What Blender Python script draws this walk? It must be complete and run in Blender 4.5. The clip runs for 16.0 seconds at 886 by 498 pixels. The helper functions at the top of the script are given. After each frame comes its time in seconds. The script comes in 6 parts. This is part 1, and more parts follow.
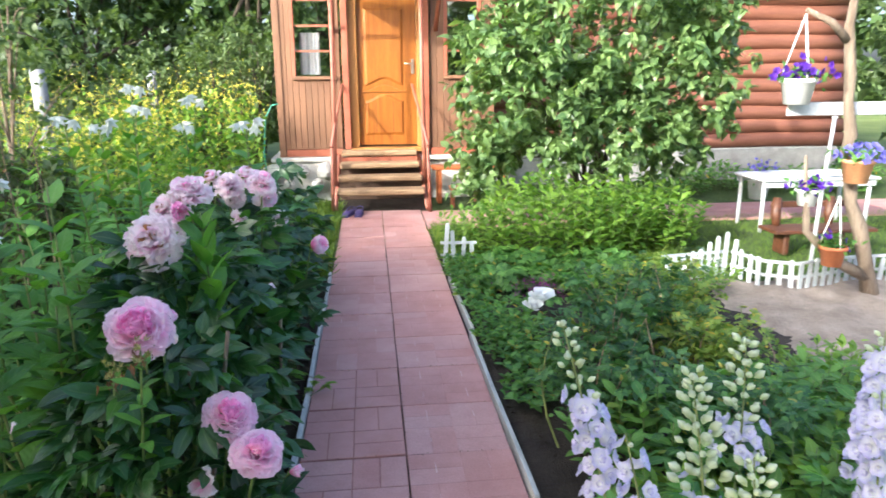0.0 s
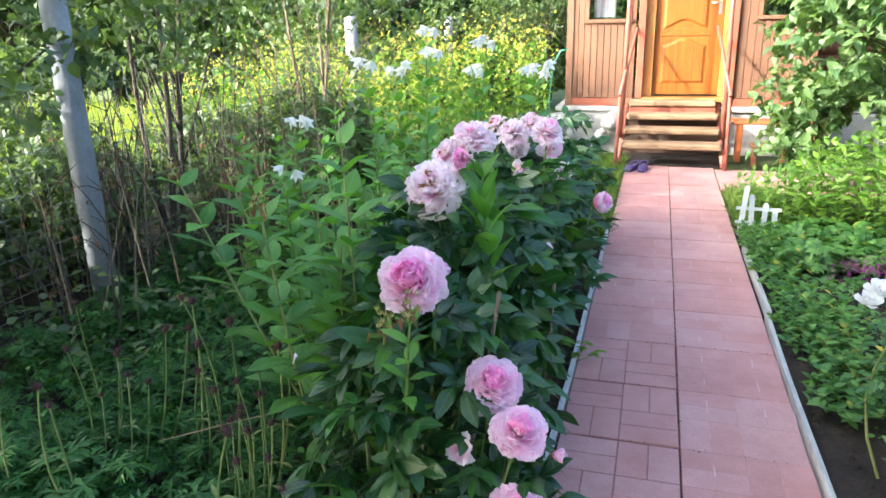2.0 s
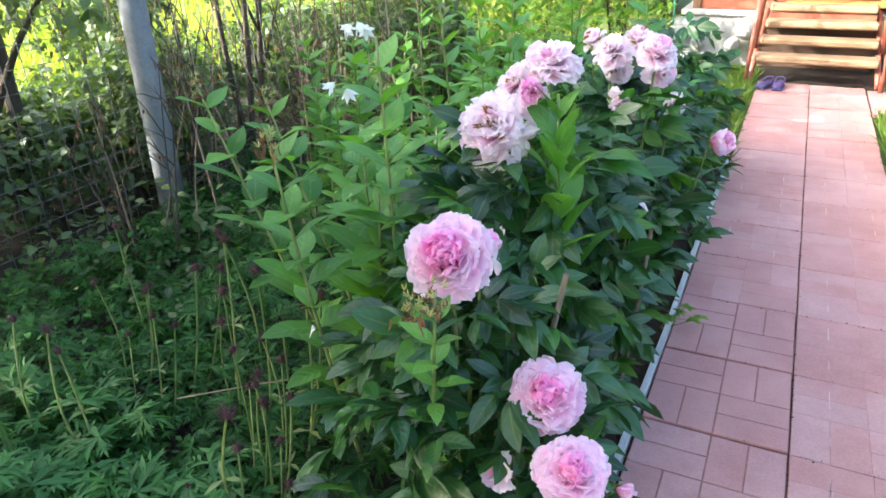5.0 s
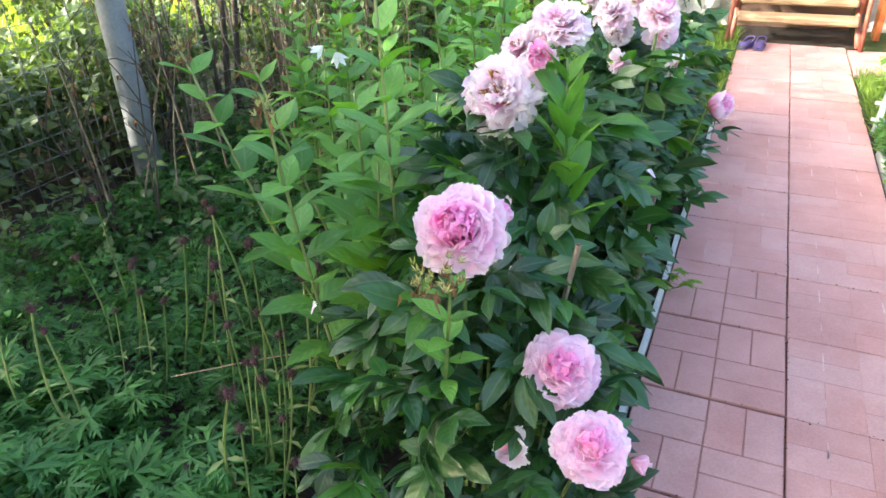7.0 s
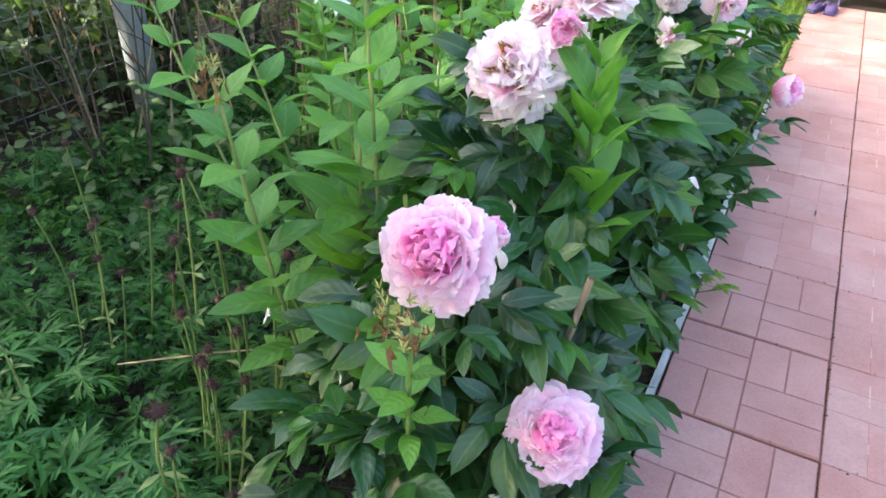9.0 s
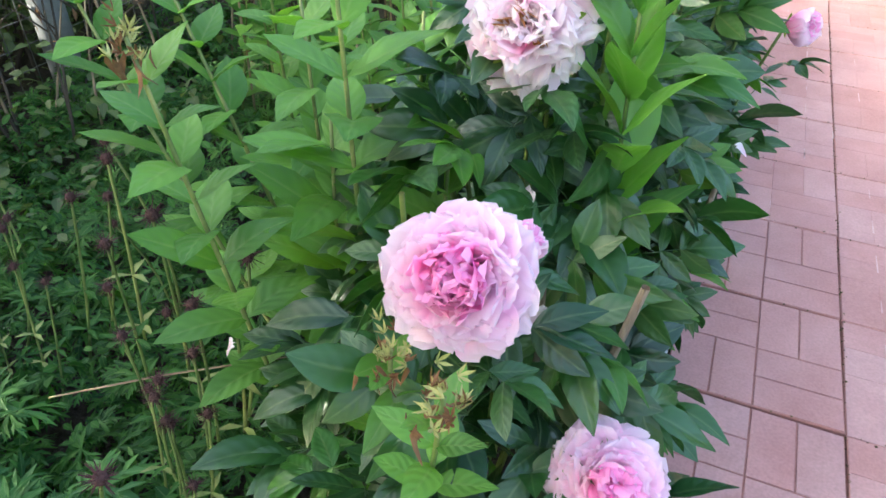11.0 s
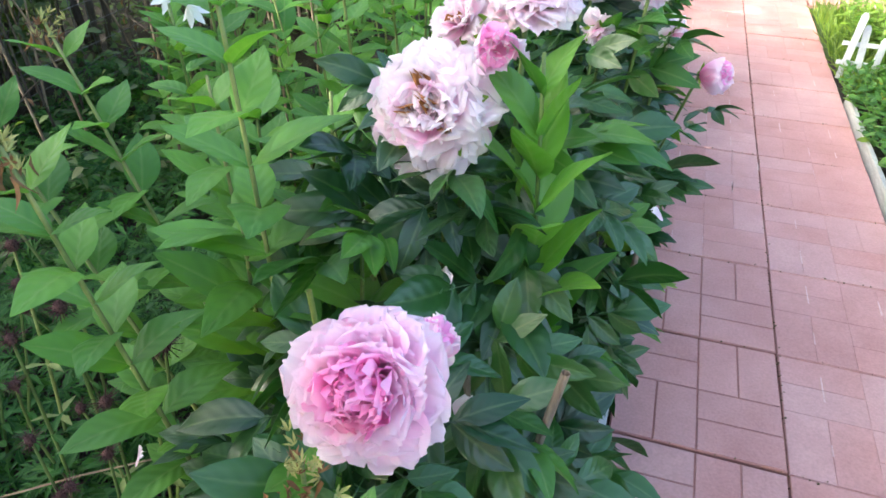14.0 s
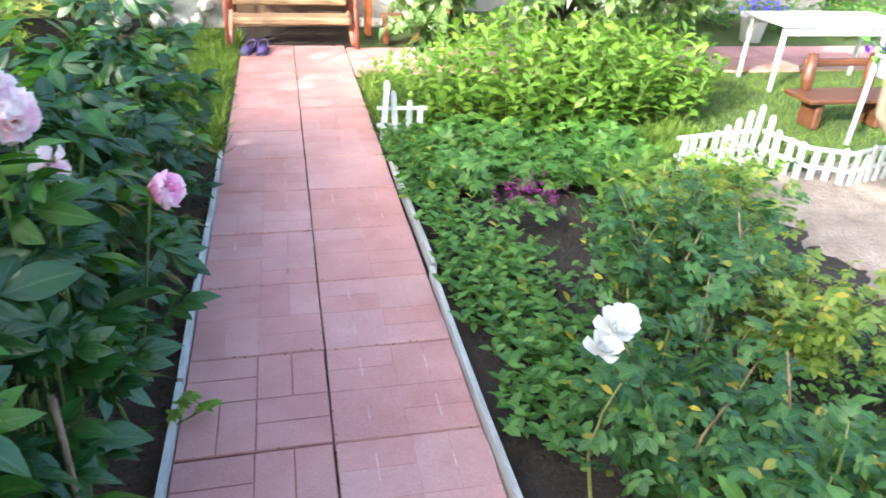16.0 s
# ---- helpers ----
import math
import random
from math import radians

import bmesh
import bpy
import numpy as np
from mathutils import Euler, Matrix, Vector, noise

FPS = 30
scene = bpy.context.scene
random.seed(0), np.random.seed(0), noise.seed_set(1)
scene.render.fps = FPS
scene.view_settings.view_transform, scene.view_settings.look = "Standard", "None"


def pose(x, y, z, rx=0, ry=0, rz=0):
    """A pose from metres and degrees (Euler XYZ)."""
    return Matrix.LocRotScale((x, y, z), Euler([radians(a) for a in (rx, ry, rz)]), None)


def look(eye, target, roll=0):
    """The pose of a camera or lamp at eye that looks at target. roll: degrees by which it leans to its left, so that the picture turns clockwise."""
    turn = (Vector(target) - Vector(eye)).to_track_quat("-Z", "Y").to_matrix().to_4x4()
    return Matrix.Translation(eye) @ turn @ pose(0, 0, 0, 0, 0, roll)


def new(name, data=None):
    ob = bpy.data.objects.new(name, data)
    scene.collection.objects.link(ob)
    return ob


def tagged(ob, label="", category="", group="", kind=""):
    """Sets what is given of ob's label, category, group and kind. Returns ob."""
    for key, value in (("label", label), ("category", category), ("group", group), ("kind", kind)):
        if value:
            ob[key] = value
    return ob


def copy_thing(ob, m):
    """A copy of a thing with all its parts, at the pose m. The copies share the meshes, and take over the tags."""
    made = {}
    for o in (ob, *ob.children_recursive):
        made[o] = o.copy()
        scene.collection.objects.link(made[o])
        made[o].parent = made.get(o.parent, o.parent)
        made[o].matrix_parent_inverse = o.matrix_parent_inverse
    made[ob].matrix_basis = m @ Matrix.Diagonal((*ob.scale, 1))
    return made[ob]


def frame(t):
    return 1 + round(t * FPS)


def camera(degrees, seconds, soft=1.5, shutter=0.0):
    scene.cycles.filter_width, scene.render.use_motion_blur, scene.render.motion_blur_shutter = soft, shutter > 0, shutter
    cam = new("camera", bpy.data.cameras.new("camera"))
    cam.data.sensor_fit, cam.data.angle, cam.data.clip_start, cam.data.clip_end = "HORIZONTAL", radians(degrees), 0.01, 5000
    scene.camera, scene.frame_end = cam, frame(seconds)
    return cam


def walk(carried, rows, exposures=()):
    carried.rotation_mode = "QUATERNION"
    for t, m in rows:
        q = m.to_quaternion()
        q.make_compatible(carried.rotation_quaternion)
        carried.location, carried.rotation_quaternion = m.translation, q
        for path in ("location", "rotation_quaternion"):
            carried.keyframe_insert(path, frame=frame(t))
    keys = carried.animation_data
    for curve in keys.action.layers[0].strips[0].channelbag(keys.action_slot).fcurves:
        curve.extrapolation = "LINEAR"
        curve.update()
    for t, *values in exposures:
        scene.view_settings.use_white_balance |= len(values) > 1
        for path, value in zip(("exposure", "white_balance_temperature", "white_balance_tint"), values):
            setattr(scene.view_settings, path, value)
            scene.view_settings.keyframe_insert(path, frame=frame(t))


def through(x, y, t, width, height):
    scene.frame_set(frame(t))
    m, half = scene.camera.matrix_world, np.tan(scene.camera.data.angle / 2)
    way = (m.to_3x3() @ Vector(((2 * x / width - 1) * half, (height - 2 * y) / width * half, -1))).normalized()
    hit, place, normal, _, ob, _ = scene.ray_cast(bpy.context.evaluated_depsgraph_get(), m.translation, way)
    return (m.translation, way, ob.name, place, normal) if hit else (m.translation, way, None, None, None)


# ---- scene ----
cam = camera(65.1, 16.0, soft=1.6, shutter=0.14)
PATH = [
    (0, (-0.124, -3.431, 1.747), (0.075, -1.504, 1.252), -0.4),
    (0.5, (-0.121, -3.375, 1.742), (-0.304, -1.45, 1.231), -1.3),
    (1, (-0.121, -3.34, 1.722), (-0.525, -1.466, 1.153), -0.9),
    (1.5, (-0.138, -3.289, 1.708), (-0.658, -1.465, 1.075), -1.4),
    (2, (-0.189, -3.157, 1.708), (-0.75, -1.34, 1.088), -1.5),
    (2.5, (-0.239, -3.043, 1.722), (-0.768, -1.217, 1.101), -1.3),
    (3, (-0.266, -2.954, 1.709), (-0.779, -1.155, 1.001), -1.4),
    (3.5, (-0.258, -2.824, 1.711), (-0.845, -1.041, 1.02), -0.3),
    (4, (-0.227, -2.701, 1.719), (-0.981, -0.986, 1.019), 0.6),
    (4.5, (-0.212, -2.659, 1.696), (-1.058, -1.027, 0.908), -0.4),
    (5, (-0.223, -2.641, 1.687), (-1.031, -1.031, 0.818), -1.6),
    (5.2, (-0.237, -2.628, 1.687), (-1.019, -1.026, 0.78), -1.8),
    (7.3, (-0.336, -2.616, 1.68), (-1.036, -1.012, 0.712), -1.1),
    (7.5, (-0.352, -2.607, 1.679), (-1.023, -0.995, 0.704), -0.9),
    (8, (-0.381, -2.532, 1.657), (-1.047, -0.987, 0.577), 0.1),
    (8.5, (-0.397, -2.397, 1.657), (-1.143, -0.887, 0.579), 1.9),
    (9, (-0.379, -2.262, 1.65), (-1.143, -0.783, 0.541), 1.7),
    (9.5, (-0.417, -2.192, 1.632), (-1.166, -0.741, 0.478), 1.4),
    (10, (-0.518, -2.109, 1.617), (-1.197, -0.628, 0.457), 2.0),
    (10.2, (-0.552, -2.074, 1.601), (-1.196, -0.605, 0.406), 1.9),
    (12.3, (-0.62, -2.014, 1.558), (-1.193, -0.582, 0.285), 1.1),
    (12.5, (-0.634, -1.979, 1.556), (-1.211, -0.567, 0.263), 1.5),
    (13, (-0.63, -1.977, 1.563), (-1.207, -0.549, 0.287), 1.8),
    (13.5, (-0.599, -1.951, 1.588), (-1.118, -0.463, 0.357), 2.0),
    (14, (-0.559, -1.953, 1.619), (-1.05, -0.4, 0.458), 0.8),
    (14.5, (-0.486, -1.913, 1.645), (-0.967, -0.282, 0.593), -0.0),
    (15, (-0.361, -1.807, 1.674), (-0.715, -0.075, 0.739), 0.7),
    (15.5, (-0.206, -1.734, 1.667), (-0.198, 0.038, 0.739), 2.5),
    (16, (-0.074, -1.687, 1.664), (0.332, 0.013, 0.691), 3.0),
]
walk(cam, [(t, look(eye, target, roll)) for t, eye, target, roll in PATH],
     [(0.0, 2.15, 5800, 5), (1.5, 2.45, 5750, 5), (3.5, 2.8, 5750, 5), (5.0, 2.9, 5950, 5), (9.0, 3.16, 6350, 3), (12.5, 3.1, 6350, 3), (14.5, 2.95, 6150, 3), (16.0, 2.85, 5950, 5)])

# ---- light: a low sun from behind and left of the walk, clear sky ----
SUN_AZ, SUN_EL = 231.0, 25.0
world = bpy.data.worlds.new("sky")
scene.world = world
world.use_nodes = True
sky = world.node_tree.nodes.new("ShaderNodeTexSky")
sky.sky_type, sky.sun_disc = "NISHITA", False
sky.air_density, sky.dust_density, sky.ozone_density = 0.7, 5.0, 0.2
sky.sun_elevation, sky.sun_rotation = radians(SUN_EL), radians(SUN_AZ)
world.node_tree.nodes["Background"].inputs["Strength"].default_value = 0.15
world.node_tree.links.new(sky.outputs[0], world.node_tree.nodes["Background"].inputs[0])
sun_dir = Vector((math.sin(radians(SUN_AZ)) * math.cos(radians(SUN_EL)), math.cos(radians(SUN_AZ)) * math.cos(radians(SUN_EL)), math.sin(radians(SUN_EL))))
sun = new("sun", bpy.data.lights.new("sun", "SUN"))
sun.data.energy, sun.data.angle, sun.data.color = 2.1, radians(0.6), (1.0, 0.91, 0.78)
sun.matrix_world = look(sun_dir * 40, (0, 0, 0))


# ---- materials ----
def material(name, rough=0.6, metal=0.0):
    m = bpy.data.materials.new(name)
    m.use_nodes = True
    b = m.node_tree.nodes["Principled BSDF"]
    b.inputs["Roughness"].default_value = rough
    b.inputs["Metallic"].default_value = metal
    return m, m.node_tree, b


def node(nt, kind, **values):
    n = nt.nodes.new(kind)
    for key, value in values.items():
        n.inputs[key.replace("_", " ")].default_value = value
    return n


def ramp(nt, source, stops):
    n = nt.nodes.new("ShaderNodeValToRGB")
    while len(n.color_ramp.elements) < len(stops):
        n.color_ramp.elements.new(0.5)
    for e, (p, c) in zip(n.color_ramp.elements, stops):
        e.position, e.color = p, (*c, 1)
    nt.links.new(source, n.inputs[0])
    return n.outputs[0]


def mixed(nt, fac, a, b, mode="MIX"):
    n = nt.nodes.new("ShaderNodeMix")
    n.data_type, n.blend_type = "RGBA", mode
    for slot, value in ((0, fac), (6, a), (7, b)):
        if hasattr(value, "is_linked"):
            nt.links.new(value, n.inputs[slot])
        elif slot:
            n.inputs[slot].default_value = (*value, 1)
        else:
            n.inputs[slot].default_value = value
    return n.outputs[2]


def coords(nt, stretch=(1, 1, 1), which="Object"):
    c = nt.nodes.new("ShaderNodeNewGeometry" if which == "Position" else "ShaderNodeTexCoord")
    m = nt.nodes.new("ShaderNodeMapping")
    m.inputs["Scale"].default_value = stretch
    nt.links.new(c.outputs[which], m.inputs[0])
    return m.outputs[0]


def noise_tex(nt, where, scale, detail=4.0, rough=0.6):
    n = node(nt, "ShaderNodeTexNoise", Scale=scale, Detail=detail, Roughness=rough)
    nt.links.new(where, n.inputs["Vector"])
    return n.outputs[0]


def bump(nt, b, height, strength, distance):
    n = node(nt, "ShaderNodeBump", Strength=strength, Distance=distance)
    nt.links.new(height, n.inputs["Height"])
    nt.links.new(n.outputs[0], b.inputs["Normal"])


def solid(name, dark, light, scale=8.0, rough=0.7, metal=0.0, relief=0.3, depth=0.004, stretch=(1, 1, 1), fine=90.0, per_object=0.0, where="Object"):
    """A surface with two scales of variation, stains and fine grain."""
    m, nt, b = material(name, rough, metal)
    c = coords(nt, stretch, where)
    big = noise_tex(nt, c, scale, 5.0, 0.65)
    small = noise_tex(nt, c, fine, 3.0, 0.6)
    col = ramp(nt, big, [(0.3, dark), (0.7, light)])
    col = mixed(nt, 0.35, col, ramp(nt, small, [(0.3, (0.35, 0.35, 0.35)), (0.7, (0.65, 0.65, 0.65))]), "OVERLAY")
    if per_object:
        info = nt.nodes.new("ShaderNodeObjectInfo")
        tone = ramp(nt, info.outputs["Random"], [(0.0, (1 - per_object,) * 3), (1.0, (1.0, 1.0, 1.0))])
        col = mixed(nt, 1.0, col, tone, "MULTIPLY")
    nt.links.new(col, b.inputs["Base Color"])
    bump(nt, b, small, relief, depth)
    return m


def leaf_material(name, dark, light, rough=0.45, through=0.3, vein=0.25, yellow=0.0, sheen=0.5, source="island", patchy=0.5, relief=0.12):
    """A leaf: colour varies leaf by leaf and over patches, pale midrib, light shines through."""
    m, nt, b = material(name, rough)
    b.inputs["Specular IOR Level"].default_value = sheen
    if source == "island":
        rnd = nt.nodes.new("ShaderNodeNewGeometry").outputs["Random Per Island"]
    else:
        rnd = nt.nodes.new("ShaderNodeObjectInfo").outputs["Random"]
    stops = [(0.0, dark), (0.85, light)]
    if yellow:
        stops = [(0.0, dark), (0.8, light), (1.0 - yellow, light), (1.0, (0.42, 0.33, 0.04))]
    col = ramp(nt, rnd, stops)
    geo = nt.nodes.new("ShaderNodeNewGeometry")
    patch = noise_tex(nt, geo.outputs["Position"], 5.0, 3.0)
    col = mixed(nt, patchy, col, ramp(nt, patch, [(0.3, (0.33, 0.36, 0.36)), (0.7, (0.66, 0.63, 0.55))]), "OVERLAY")
    uv = nt.nodes.new("ShaderNodeTexCoord")
    sep = nt.nodes.new("ShaderNodeSeparateXYZ")
    nt.links.new(uv.outputs["UV"], sep.inputs[0])
    away = node(nt, "ShaderNodeMath")
    away.operation = "SUBTRACT"
    nt.links.new(sep.outputs["X"], away.inputs[0])
    away.inputs[1].default_value = 0.5
    ab = nt.nodes.new("ShaderNodeMath")
    ab.operation = "ABSOLUTE"
    nt.links.new(away.outputs[0], ab.inputs[0])
    rib = ramp(nt, ab.outputs[0], [(0.0, (vein,) * 3), (0.07, (0, 0, 0))])
    col = mixed(nt, rib, col, (0.35, 0.45, 0.2))
    side = nt.nodes.new("ShaderNodeMath")
    side.operation = "MULTIPLY_ADD"
    nt.links.new(ab.outputs[0], side.inputs[0])
    side.inputs[1].default_value = -0.5
    nt.links.new(sep.outputs["Y"], side.inputs[2])
    wave = nt.nodes.new("ShaderNodeMath")
    wave.operation = "SINE"
    mul = nt.nodes.new("ShaderNodeMath")
    mul.operation = "MULTIPLY"
    mul.inputs[1].default_value = 38.0
    nt.links.new(side.outputs[0], mul.inputs[0])
    nt.links.new(mul.outputs[0], wave.inputs[0])
    bump(nt, b, wave.outputs[0], relief, 0.002)
    nt.links.new(col, b.inputs["Base Color"])
    tr = nt.nodes.new("ShaderNodeBsdfTranslucent")
    glow = mixed(nt, 1.0, col, (1.9, 2.0, 0.7), "MULTIPLY")
    nt.links.new(glow, tr.inputs[0])
    mix = nt.nodes.new("ShaderNodeMixShader")
    mix.inputs[0].default_value = through
    nt.links.new(b.outputs[0], mix.inputs[1])
    nt.links.new(tr.outputs[0], mix.inputs[2])
    nt.links.new(mix.outputs[0], nt.nodes["Material Output"].inputs[0])
    return m


def petal_material(name, base, tip, through=0.58, source="object"):
    """A petal that runs from a deep base to a pale, thin tip."""
    m, nt, b = material(name, 0.55)
    b.inputs["Specular IOR Level"].default_value = 0.25
    uv = nt.nodes.new("ShaderNodeTexCoord")
    sep = nt.nodes.new("ShaderNodeSeparateXYZ")
    nt.links.new(uv.outputs["UV"], sep.inputs[0])
    col = ramp(nt, sep.outputs["Y"], [(0.15, base), (0.95, tip)])
    if source == "object":
        rnd = nt.nodes.new("ShaderNodeObjectInfo").outputs["Random"]
    else:
        rnd = nt.nodes.new("ShaderNodeNewGeometry").outputs["Random Per Island"]
    tone = ramp(nt, rnd, [(0.0, (0.56, 0.53, 0.55)), (1.0, (0.74, 0.74, 0.74))])
    col = mixed(nt, 0.6, col, tone, "OVERLAY")
    nt.links.new(col, b.inputs["Base Color"])
    streak = noise_tex(nt, coords(nt, (30, 2, 1), "UV"), 1.0, 3.0)
    bump(nt, b, streak, 0.25, 0.003)
    tr = nt.nodes.new("ShaderNodeBsdfTranslucent")
    nt.links.new(col, tr.inputs[0])
    mix = nt.nodes.new("ShaderNodeMixShader")
    mix.inputs[0].default_value = through
    nt.links.new(b.outputs[0], mix.inputs[1])
    nt.links.new(tr.outputs[0], mix.inputs[2])
    nt.links.new(mix.outputs[0], nt.nodes["Material Output"].inputs[0])
    return m


